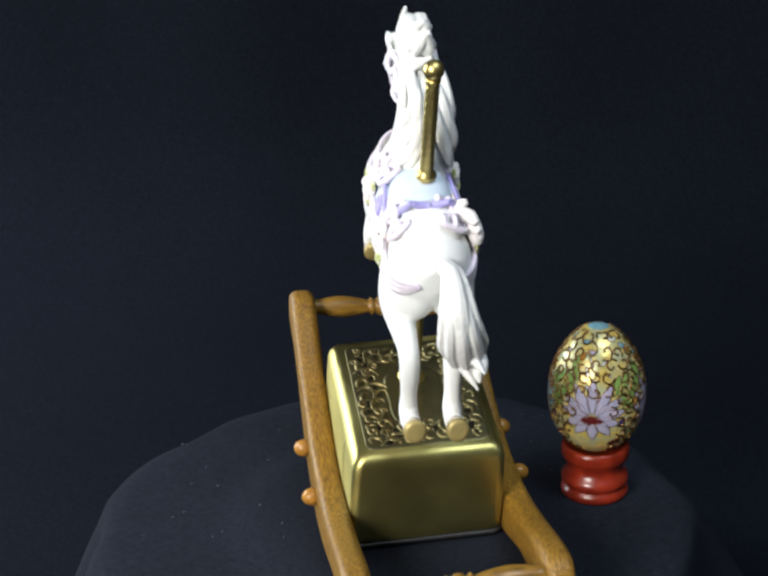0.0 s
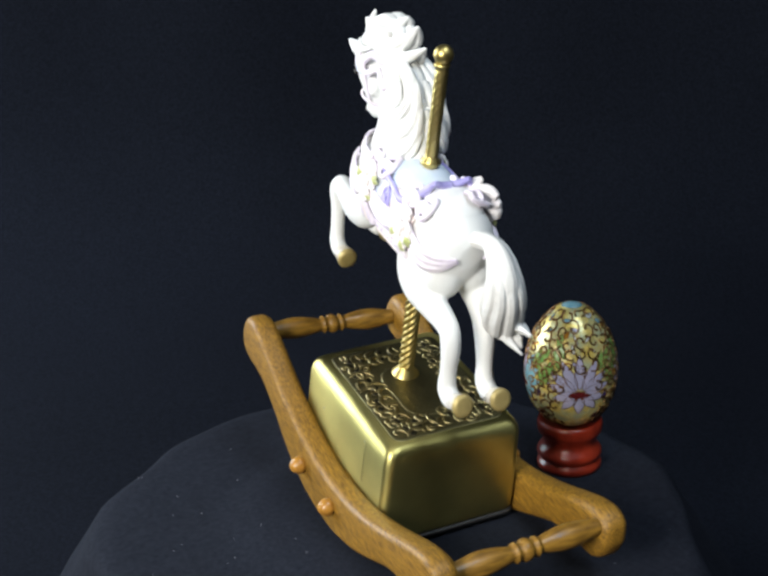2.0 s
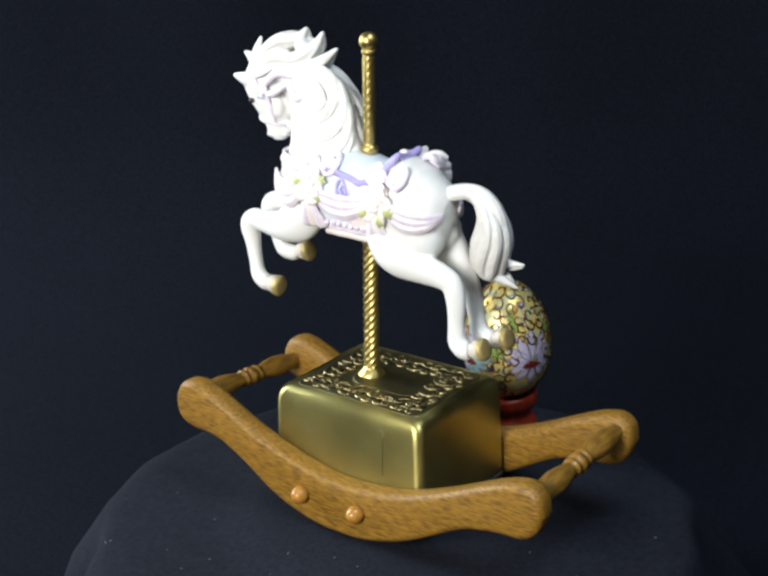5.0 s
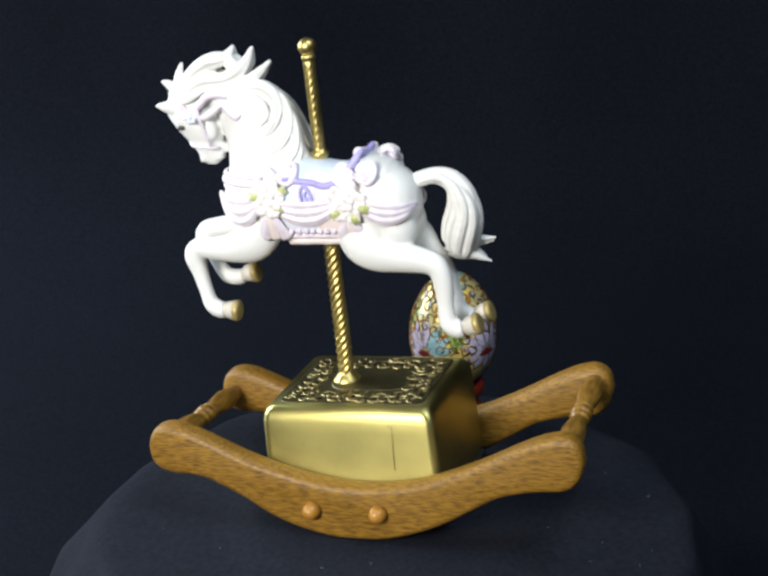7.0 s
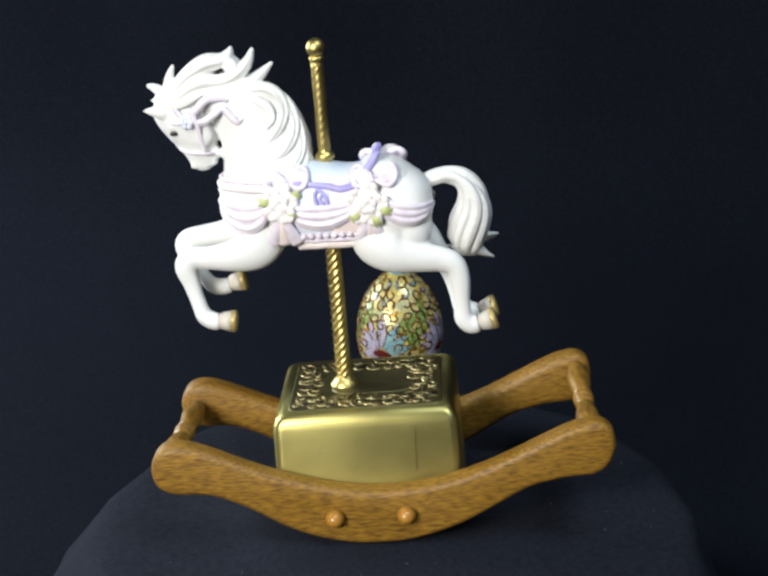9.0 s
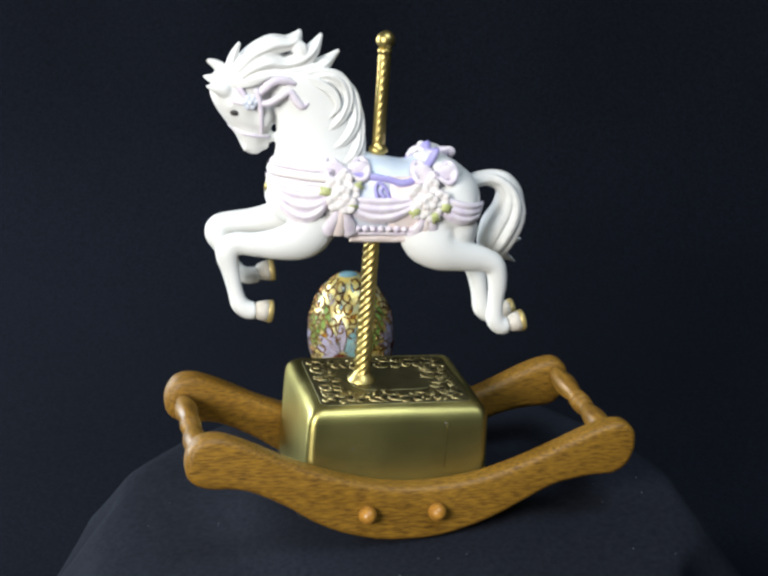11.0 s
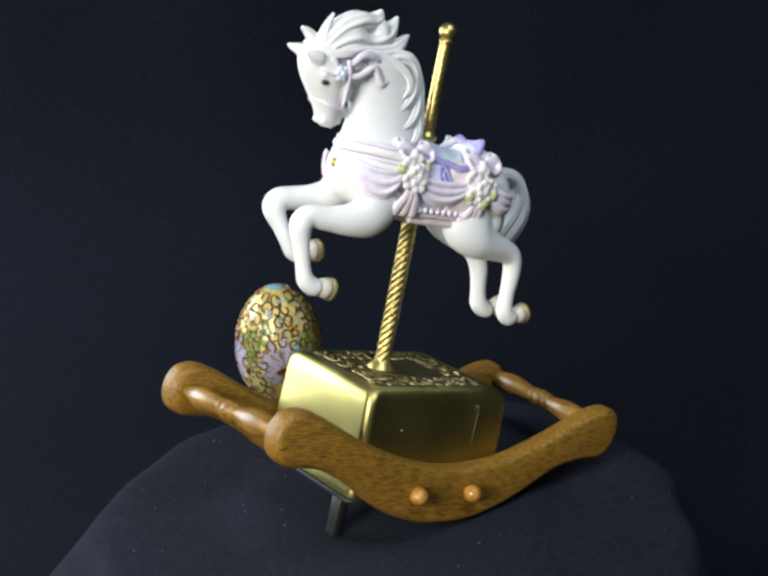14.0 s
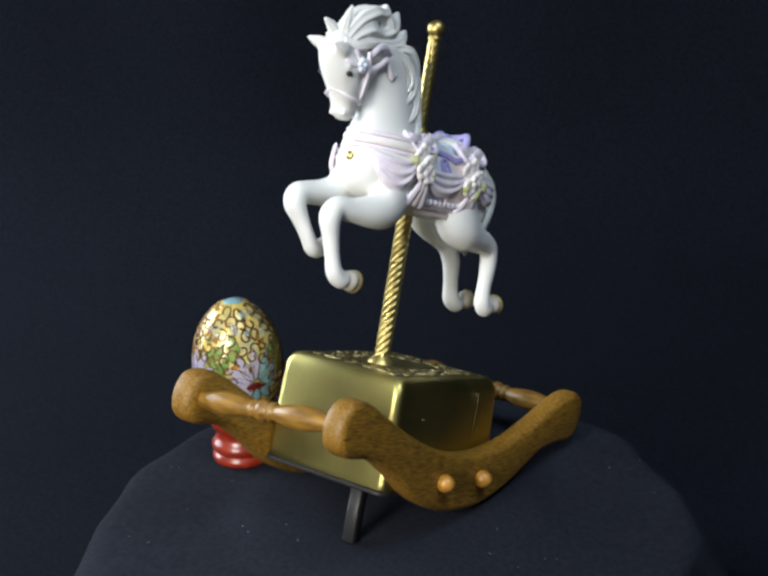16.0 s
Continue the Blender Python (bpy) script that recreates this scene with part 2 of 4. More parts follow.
def build_cover():
    """Round table cover: flat top, soft rim, hanging folds."""
    cover = tagged(new("turntable_cover"), "black cotton cloth draped over the round turntable", "cloth")
    bm = bmesh.new()
    n = 240
    prof = [(0.002, 0), (0.02, 0), (0.045, 0), (0.06, 0), (0.066, 0), (0.073, 0), (0.08, 0), (0.09, 0), (0.11, 0), (0.122, 0), (0.130, 0.0), (0.1345, -0.0006), (0.138, -0.002),
            (0.1405, -0.005), (0.1425, -0.010), (0.1455, -0.018), (0.151, -0.032), (0.158, -0.052), (0.166, -0.075), (0.175, -0.1015)]
    rings = []
    for r, dz in prof:
        ring = []
        fall = min(1, max(0, -dz / 0.08))
        for k in range(n):
            a = 2 * math.pi * k / n
            w = 0.5 * math.sin(7 * a + 0.6) + 0.35 * math.sin(11 * a + 2.1) + 0.3 * math.sin(17 * a + 0.3)
            wob = 0.0012 * noise.noise((3 * math.cos(a), 3 * math.sin(a), 5 * r)) if r > 0.12 else 0
            rr = r * (1 + 0.16 * fall * w) + wob + (0.0025 * w * min(1, max(0, (r - 0.128) / 0.012)))
            bulge = math.exp(-(((math.degrees(a) - 98 + 180) % 360 - 180) / 42) ** 2)      # one wide fold
            rr += 0.013 * bulge * min(1, max(0, (r - 0.1385) / 0.012)) ** 1.2
            z = cloth_height(r) + dz + 0.0004 * noise.noise((60 * r * math.cos(a), 60 * r * math.sin(a), 0)) * (r > 0.085)
            ring.append(Vector((rr * math.cos(a), rr * math.sin(a), z + LIFT)))
        rings.append(ring)
    skin(bm, rings, caps=False)
    bm.faces.new(bm.verts[:n])
    ob = part("draped_cloth", bm, CLOTH, cover)
    ob.modifiers.new("thickness", "SOLIDIFY").thickness = 0.0012
    ob.modifiers["thickness"].offset = -1
    rnd = random.Random(21)
    bm = bmesh.new()
    for k in range(46):
        a, r = rnd.uniform(0, 6.283), 0.134 * math.sqrt(rnd.uniform(0.12, 1))
        ball(bm, (r * math.cos(a), r * math.sin(a), LIFT + cloth_height(r) + 0.0003), 0.00022, 6, (rnd.uniform(0.8, 2.0), rnd.uniform(0.6, 1.2), 0.6))
    part("lint", bm, LINT, cover, "pale specks of lint", kind="stuff")
    return cover


# ---------------------------------------------------------------- rocking horse music box
def inset(outline, d):
    n = len(outline)
    out = []
    for i in range(n):
        a, b = outline[i - 1], outline[(i + 1) % n]
        t = np.array(b) - np.array(a)
        t = t / (np.linalg.norm(t) + 1e-12)
        out.append((outline[i][0] - t[1] * d, outline[i][1] + t[0] * d))
    return out


def rail_outline():
    """Outline of a rocker rail, ahead and up, counter-clockwise."""
    low = [(102.8, -41), (103.6, -47.5), (101.3, -53.6), (94, -57.2), (78, -58.8), (60.5, -67), (48, -75), (35, -81), (19, -85.2), (5, -86.0), (-9, -85.2),
           (-25, -81), (-38, -75.5), (-50, -69), (-63, -62.5), (-78, -59.4), (-90, -58.5), (-96.5, -54), (-99.5, -46)]
    top = [(-98, -38), (-92, -34), (-83, -35.2), (-72, -39.5), (-51, -49), (-29, -56.8), (-7, -60.3), (14, -59.8), (36, -55), (57, -47.6), (78, -37.8), (90, -33.8), (98.5, -35.2)]
    Q = spline(low[::-1] + top[::-1] + [low[-1]], 4)[:-1]
    return [(q[0], q[1]) for q in Q][::-1]


def build_rail(parent, side):
    out = rail_outline()
    if sum(a[0] * b[1] - b[0] * a[1] for a, b in zip(out, out[1:] + out[:1])) < 0:
        out = out[::-1]
    bm = bmesh.new()
    prof = [(4.2, 0), (2.3, 0.5), (0.9, 1.7), (0.2, 3.2), (0, 4.6), (0, 8.6), (0.2, 9.6), (0.8, 10.9), (1.8, 11.7), (3.2, 12.0)]
    rings = []
    for d, l in prof:
        rings.append([V(f + (0 if side > 0 else 2), side * (34.3 + l), u if side > 0 else u - 2.2 - 0.019 * (f + 100)) for f, u in inset(out, d)])
    skin(bm, rings)
    rail = part("rocker_rail", bm, WOOD, parent, "curved varnished oak rocker rail with rounded edges")
    for f, u in ((24.6, -71.1), (-6.9, -71.3)) if side > 0 else ((28.3, -74.1), (-5.8, -70.9)):
        bm = bmesh.new()
        prof = [(0.3, 6.6), (1.6, 6.3), (2.8, 5.4), (3.7, 3.9), (4.1, 2.3), (3.9, 0.9), (3.2, 0.0), (3.0, -3)]
        lathe(bm, [(r / 1000, side * (46.0 + h) / 1000) for r, h in prof], 20, "y", V(f, 0, u) * 1)
        part("peg", bm, PEG_WOOD, rail, "round-headed wooden peg")
    return rail


def build_spindle(parent, f, u, skew):
    """skew: how much lower the right end sits."""
    bm = bmesh.new()
    half = [(3.2, 36), (3.2, 33), (3.6, 30), (4.4, 25), (4.7, 20), (4.3, 15), (3.5, 10), (2.9, 7.2), (2.8, 6.2), (3.7, 5.4), (3.9, 4.6), (3.2, 3.8), (2.9, 2.8), (3.7, 2.0), (4.1, 1.0)]
    prof = half + [(4.2, 0)] + [(r, -l) for r, l in half[::-1]]
    lathe(bm, [(1.16 * r / 1000, l / 1000) for r, l in prof], 24, "y", V(f, 0, u))
    for v in bm.verts:
        v.co.z += skew / 1000 * v.co.y / 0.07
    return part("spindle", bm, TURNED, parent, "turned wooden cross spindle with bead rings")


def rounded_rect(hf, hl, r, n=7):
    pts = []
    for cx, cy, a0 in ((hf - r, hl - r, 0), (-hf + r, hl - r, 90), (-hf + r, -hl + r, 180), (hf - r, -hl + r, 270)):
        for k in range(n):
            a = radians(a0 + 90 * k / (n - 1))
            pts.append((cx + r * math.cos(a), cy + r * math.sin(a)))
    return pts


BOX_F, BOX_TOP = 8.8, -28.8


def build_box(parent):
    bm = bmesh.new()
    prof = [(41.4, 33.2, -77.0), (42.0, 33.7, -76.2), (42.2, 33.9, -74), (42.1, 33.8, -66), (41.7, 33.4, -52), (41.3, 33.0, -40), (41.1, 32.8, -35.2), (40.6, 32.3, -32.6),
            (39.6, 31.3, -30.6), (38.2, 29.9, -29.3), (36.6, 28.4, -28.8)]
    skin(bm, [[V(BOX_F + x, y + 0.5, u) for x, y in rounded_rect(hf, hl + 0.6, 4.2)] for hf, hl, u in prof])
    box = part("music_box", bm, BRASS, parent, "antique brass music box case with rounded edges")
    bm = bmesh.new()
    skin(bm, [[V(BOX_F + x, y, u) for x, y in rounded_rect(hf, hl, 5)] for hf, hl, u in ((42.0, 34.0, -79.2), (43.0, 34.6, -78.9), (43.0, 34.6, -77.4), (42.0, 33.8, -77.0))])
    part("base_plate", bm, BLACK_METAL, box, "black base plate")
    for f, u in ((29.8, -46), (-11.7, -35.6)):
        bm = bmesh.new()
        ball(bm, V(BOX_F + f - 8.8, 34.6, u), 0.0004, 6, (0.8, 0.5, 1.3))
        part("speck", bm, LINT, box, "pale speck on the case")
    bm = bmesh.new()
    tube(bm, [T4(-13.3, 34.7, -34.8, 0.06), T4(-12.75, 35.0, -45.65, 0.09), T4(-12.6, 35.1, -56.5, 0.06)], 5, 2)
    part("scratch", bm, BRASS_DARK, box, "thin dark scratch down the case")
    # sunk ground of the lid
    bm = bmesh.new()
    skin(bm, [[V(BOX_F + x, y, u) for x, y in rounded_rect(hf, hl, 4)] for hf, hl, u in ((34.8, 27.6, -29.4), (34.2, 26.8, -28.55), (33.6, 26.2, -28.45))])
    part("lid_panel", bm, BRASS_DARK, box, "tarnished brass lid panel")
    bm = bmesh.new()
    skin(bm, [[V(BOX_F - 3 + x, y, u) for x, y in rounded_rect(hf, hl, 9)] for hf, hl, u in ((19.4, 12.6, -28.8), (19.4, 12.6, -28.42), (18.6, 11.8, -28.3))])
    part("centre_panel", bm, BRASS_DARK, box, "smooth raised centre panel")
    # leaf scrolls in a border band, the dark of the recesses between them put in as near-black ovals
    rnd = random.Random(4)
    band = []
    for k in range(13):
        f = BOX_F - 29 + 58 * k / 12
        band += [(f, 19.5, 0), (f, -19.5, 0)]
    for k in range(6):
        l = -13 + 26 * k / 5
        band += [(BOX_F - 26.5, l, 90), (BOX_F + 26.5, l, 90)]
    for i, (f, l, a) in enumerate(band):
        for j in range(2):
            ang = radians(a + rnd.uniform(-70, 70))
            bend = rnd.uniform(1.2, 3.6) * rnd.choice((1, -1))
            size = rnd.uniform(6.5, 10.5)
            cf, cl = f + rnd.uniform(-1.6, 1.6), l + rnd.uniform(-1.2, 1.2) + (2.8 if j else -2.8) * (1 if a == 0 else 0)
            if a == 90:
                cf += 2.8 if j else -2.8
            bm = bmesh.new()
            pts, x, y, h = [], 0.0, 0.0, ang
            for k in range(8):
                t = k / 7
                pts.append((x, y, 0.26 + 0.84 * math.sin(math.pi * t) ** 0.8))
                x, y = x + size * 0.22 * math.cos(h), y + size * 0.22 * math.sin(h)
                h += bend * 0.26 * (0.4 + 2.2 * t)
            mx, my = sum(p[0] for p in pts) / 8, sum(p[1] for p in pts) / 8
            tube(bm, [T4(min(BOX_F + 32.5, max(BOX_F - 32.5, cf + x - mx)), min(25.5, max(-25.5, cl + y - my)), BOX_TOP + 0.35, r) for x, y, r in pts], 8, 2, 0.55, (0, 0, 1))
            part("scroll", bm, BRASS_RELIEF, box)
        # low raised oval, its colour giving the darkness of a recess
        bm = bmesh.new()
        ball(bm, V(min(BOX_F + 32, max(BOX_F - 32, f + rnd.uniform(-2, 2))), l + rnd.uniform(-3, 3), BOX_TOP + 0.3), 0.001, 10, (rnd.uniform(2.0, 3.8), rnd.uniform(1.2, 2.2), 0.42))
        part("dark_oval", bm, RECESS_DARK, box)
    return box


def build_plunger(parent):
    bm = bmesh.new()
    skin(bm, [[Vector((x, y, z)) for x, y in rounded_rect(hf, hl, 0.0008, 3)] for hf, hl, z in
              ((0.0022, 0.0027, 0), (0.0027, 0.0032, 0.0006), (0.0027, 0.0032, 0.026), (0.0024, 0.003, 0.0262))])
    return part("push_rod", bm, BLACK_METAL, parent, "black steel push rod under the box")


def build_pole(parent):
    n, rings = 60, []
    bm = bmesh.new()
    zs = [(-29.2, 6.6, 0), (-28.2, 6.4, 0), (-26.6, 5.0, 0), (-25.4, 4.0, 0), (-24.6, 3.2, 0)] + \
         [(-24 + 0.9 * k, 3.15, 1) for k in range(78)] + [(47 + 3 * k, 2.5, 0) for k in range(10)] + \
         [(76.2, 3.2, 0), (77.0, 4.2, 0), (78.4, 4.2, 0), (79.4, 3.2, 0)] + [(80 + 0.8 * k, 2.75, 0.18) for k in range(48)] + [(118.4, 2.4, 0), (119.4, 3.1, 0), (120.4, 3.2, 0), (121.0, 2.6, 0)]
    for z, r, tw in zs:
        ring = []
        for k in range(n):
            a = 2 * math.pi * k / n
            rr = r * (1 + tw * 0.46 * (abs(math.sin(3.0 * (a - z * 0.30))) - 0.6))
            ring.append(V(19.3 - 0.011 * (z + 28), -0.4 - 0.010 * (z + 28), z) + Vector((rr * math.cos(a), rr * math.sin(a), 0)) / 1000)
        rings.append(ring)
    skin(bm, rings)
    pole = part("pole", bm, GOLD, parent, "twisted polished brass carousel pole")
    bm = bmesh.new()
    ball(bm, V(17.6, -1.9, 124.3), 0.0041, 24)
    part("finial", bm, GOLD, pole, "brass ball finial")
    return pole


def mid(f):
    """Middle of the horse's body, to its left."""
    return 1.6 - 0.045 * f


def organic(name, bm, mat, parent, label, voxel, smooth=6):
    ob = part(name, bm, mat, parent, label)
    r = ob.modifiers.new("fuse", "REMESH")
    r.mode, r.voxel_size, r.use_smooth_shade = "VOXEL", voxel, True
    s = ob.modifiers.new("soften", "SMOOTH")
    s.factor, s.iterations = 0.5, smooth
    return ob


def limb(bm, pts, n=24):
    """pts: f, l, u, half thickness along the horse, half thickness across."""
    Q = spline(pts, 5)
    st = []
    for i, q in enumerate(Q):
        a, b = Q[max(0, i - 1)], Q[min(len(Q) - 1, i + 1)]
        d = Vector((b - a)[:3]).normalized()
        side = Vector((0, 1, 0))
        side = (side - d * side.dot(d)).normalized()
        st.append((V(*q[:3]), d.cross(side) * q[3] / 1000, side * q[4] / 1000))
    return loft(bm, st, n)


def build_horse(parent):
    bm = bmesh.new()
    # trunk: ahead, top, bottom, half width
    trunk = [(-27.5, 62, 52, 5), (-25, 67, 45, 11), (-20, 71.4, 40, 15.5), (-12, 75.0, 38, 17), (0, 72.4, 38.5, 16.6), (14, 72.0, 39.5, 16), (28, 75.5, 39.5, 16), (42, 77, 41, 16),
             (53, 76, 43.5, 14.5), (60, 71, 46.5, 12), (64.5, 67, 50, 8.5), (66.5, 62, 55, 4)]
    loft(bm, [(V(f, mid(f), (a + b) / 2), Vector((0, w, 0)) / 1000, Vector((0, 0, a - b)) / 2000) for f, a, b, w in spline(trunk, 6)], 48)
    # neck: front point, back point, half width
    neck = [(67, 56, 18, 66, 15), (66.5, 64, 22, 74, 13.5), (63.5, 74, 25, 82, 10.6), (62.8, 84, 28, 92, 8.6), (64.5, 92, 31, 100, 7.7), (67, 99, 37, 108, 7.2), (74, 105, 46, 111.5, 6.2), (80, 108.5, 62, 111.5, 4.6)]
    loft(bm, [(V((a + c) / 2, mid(50) - 2.0, (b + d) / 2), Vector((0, w, 0)) / 1000, Vector((a - c, 0, b - d)) / 2000) for a, b, c, d, w in spline(neck, 8)], 48)
    # head: upper profile, lower profile, half width
    head = [(86, 112, 66, 108, 4.5), (91.2, 104, 65, 101, 7.6), (91.2, 99, 64.5, 92.5, 8.2), (88.0, 93, 64.5, 87, 7.4), (83.8, 87.5, 66.5, 83.5, 5.8), (80, 82.5, 67, 79.5, 5.0),
            (77.8, 78.2, 68.3, 76.6, 4.4), (75, 75.2, 69.8, 74.8, 3.0)]
    loft(bm, [(V((a + c) / 2, -4.0, (b + d) / 2), Vector((0, w, 0)) / 1000, Vector((a - c, 0, b - d)) / 2000) for a, b, c, d, w in spline(head, 6)], 36)
    for s in (1, -1):
        ball(bm, V(82.6, -4 + s * 6.5, 96.4), 0.0020, 10)             # brows
        ball(bm, V(69.8, -4 + s * 5.2, 91.5), 0.0046, 12, (1, 0.6, 1.2))  # cheeks
        ball(bm, V(76.2, -4 + s * 3.2, 77.6), 0.0015, 8)
    limb(bm, [(70, -4, 83, 2.5, 3.5), (68.3, -4, 79.6, 2.2, 3.2), (67.2, -4, 76.8, 1.6, 2.6)])
    limb(bm, [(70, -4, 86, 2.4, 3.2), (67, -4, 83.8, 2.2, 3.0), (64.9, -4, 81.8, 2.4, 2.8), (64.0, -4, 80.4, 1.6, 2.0)])
    # legs
    limb(bm, [(46, 9, 52, 12.00, 7.00), (51, 10.5, 43, 10.50, 7.00), (60, 10.5, 39.5, 7.60, 6.00), (72, 9, 38.6, 5.40, 4.60), (80.5, 7.5, 38.6, 5.00, 4.40), (83.6, 7.2, 34.5, 5.38, 4.68), (82.2, 7.8, 27, 3.98, 3.51),
              (80, 8.8, 18, 3.39, 3.16), (78, 9.6, 12.2, 3.86, 3.51), (74, 10, 9.6, 4.09, 3.74), (71, 10.2, 9.6, 3.74, 3.74)])
    limb(bm, [(50, -10, 55, 11.00, 6.00), (58, -11, 46, 8.20, 6.50), (68, -11.4, 43.6, 6.00, 5.40), (78, -11.4, 42.6, 5.20, 4.80), (85.0, -11.2, 41.2, 5.20, 4.60), (86.2, -10.6, 37.2, 5.20, 4.60), (83, -8.8, 31, 3.74, 3.51),
              (79, -7, 24.5, 3.28, 3.16), (75.6, -6.6, 20.6, 3.74, 3.51), (71, -7.4, 19.4, 3.86, 3.63), (68, -8, 20, 3.63, 3.63)])
    limb(bm, [(-8, 9, 56, 14.00, 8.00), (-4, 11.5, 44, 13.50, 8.50), (-9, 13, 37.5, 10.00, 8.00), (-19, 13.6, 34.5, 7.20, 6.00), (-29, 13.4, 32.5, 5.80, 4.60), (-35, 13.2, 29.6, 5.00, 4.20), (-37.2, 13, 22, 4.45, 3.98),
              (-37.2, 12.9, 12, 3.74, 3.39), (-37.6, 12.9, 4.6, 4.21, 3.86), (-40.8, 12.8, 1.4, 4.33, 3.98), (-44, 12.6, 1.8, 4.21, 3.98)])
    limb(bm, [(-8, -7, 56, 14.00, 8.00), (-8, -8.5, 46, 13.00, 8.50), (-15.5, -8.5, 39.5, 11.20, 7.80), (-22, -7.6, 34.5, 8.80, 6.20), (-27, -6.6, 29.6, 6.00, 4.90), (-30.5, -6, 25.5, 5.20, 4.40), (-33.6, -5.6, 19, 4.56, 4.09),
              (-35.6, -5.4, 10, 3.98, 3.51), (-37.4, -5.2, 3.4, 4.45, 3.98), (-42, -5, 0.4, 4.33, 3.98), (-45, -4.8, 1, 4.21, 3.98)])
    for l in (8.6, -5.0):
        ball(bm, V(-17, l, 45.5), 0.0096, 20, (1, 0.95, 1.15))           # buttocks
    # ears
    for base, tip, w in (((85.5, 2.2, 102.5), (94.6, 2.6, 104.2), 3.2), ((85.5, -9.5, 104), (94.2, -12.6, 105.6), 3.2)):
        b, t = Vector(base), Vector(tip)
        tube(bm, [T4(*(b - (t - b) * 0.2), w * 0.6), T4(*b, w), T4(*(b.lerp(t, 0.5)), w * 0.75), T4(*t, 0.4)], 10, 4, 0.7)
    horse = organic("horse_figure", bm, WHITE, parent, "white resin carousel horse leaping with tucked forelegs", 0.0007, 10)

    # eyes
    for s in (1, -1):
        bm = bmesh.new()
        ball(bm, V(82.0, -4 + s * 7.6, 93.4), 0.0015, 10, (1.25, 0.8, 0.8))
        part("eye", bm, INK, horse, "small dark painted eye")
    # hooves
    for f, l, u, df, du in ((70.2, 10.3, 9.6, -1, -0.12), (67, -8.4, 20.8, -1, 0.15), (-45.5, 12.5, 2.1, -1, 0.28), (-46.4, -4.7, 1.4, -1, 0.28)):
        d = Vector((df, 0, du)).normalized()
        up = Vector((-d.z, 0, d.x))
        for name, mat, prof, label in (("hoof", HOOF_WALL, ((-1.4, 2.6), (-0.2, 3.5), (1.9, 4.0), (4.1, 4.5), (4.3, 4.0)), "ivory painted hoof"),
                                       ("sole", HOOF, ((3.9, 4.1), (4.2, 4.55), (5.8, 4.7), (6.5, 4.3), (6.8, 3.0)), "gilt hoof sole")):
            bm = bmesh.new()
            loft(bm, [(V(f, l, u) + d * x / 1000, Vector((0, r, 0)) / 1000, up * r * 1.08 / 1000) for x, r in prof], 16)
            part(name, bm, mat, horse, label)
    build_hair(horse)
    build_trappings(horse)
    return horse


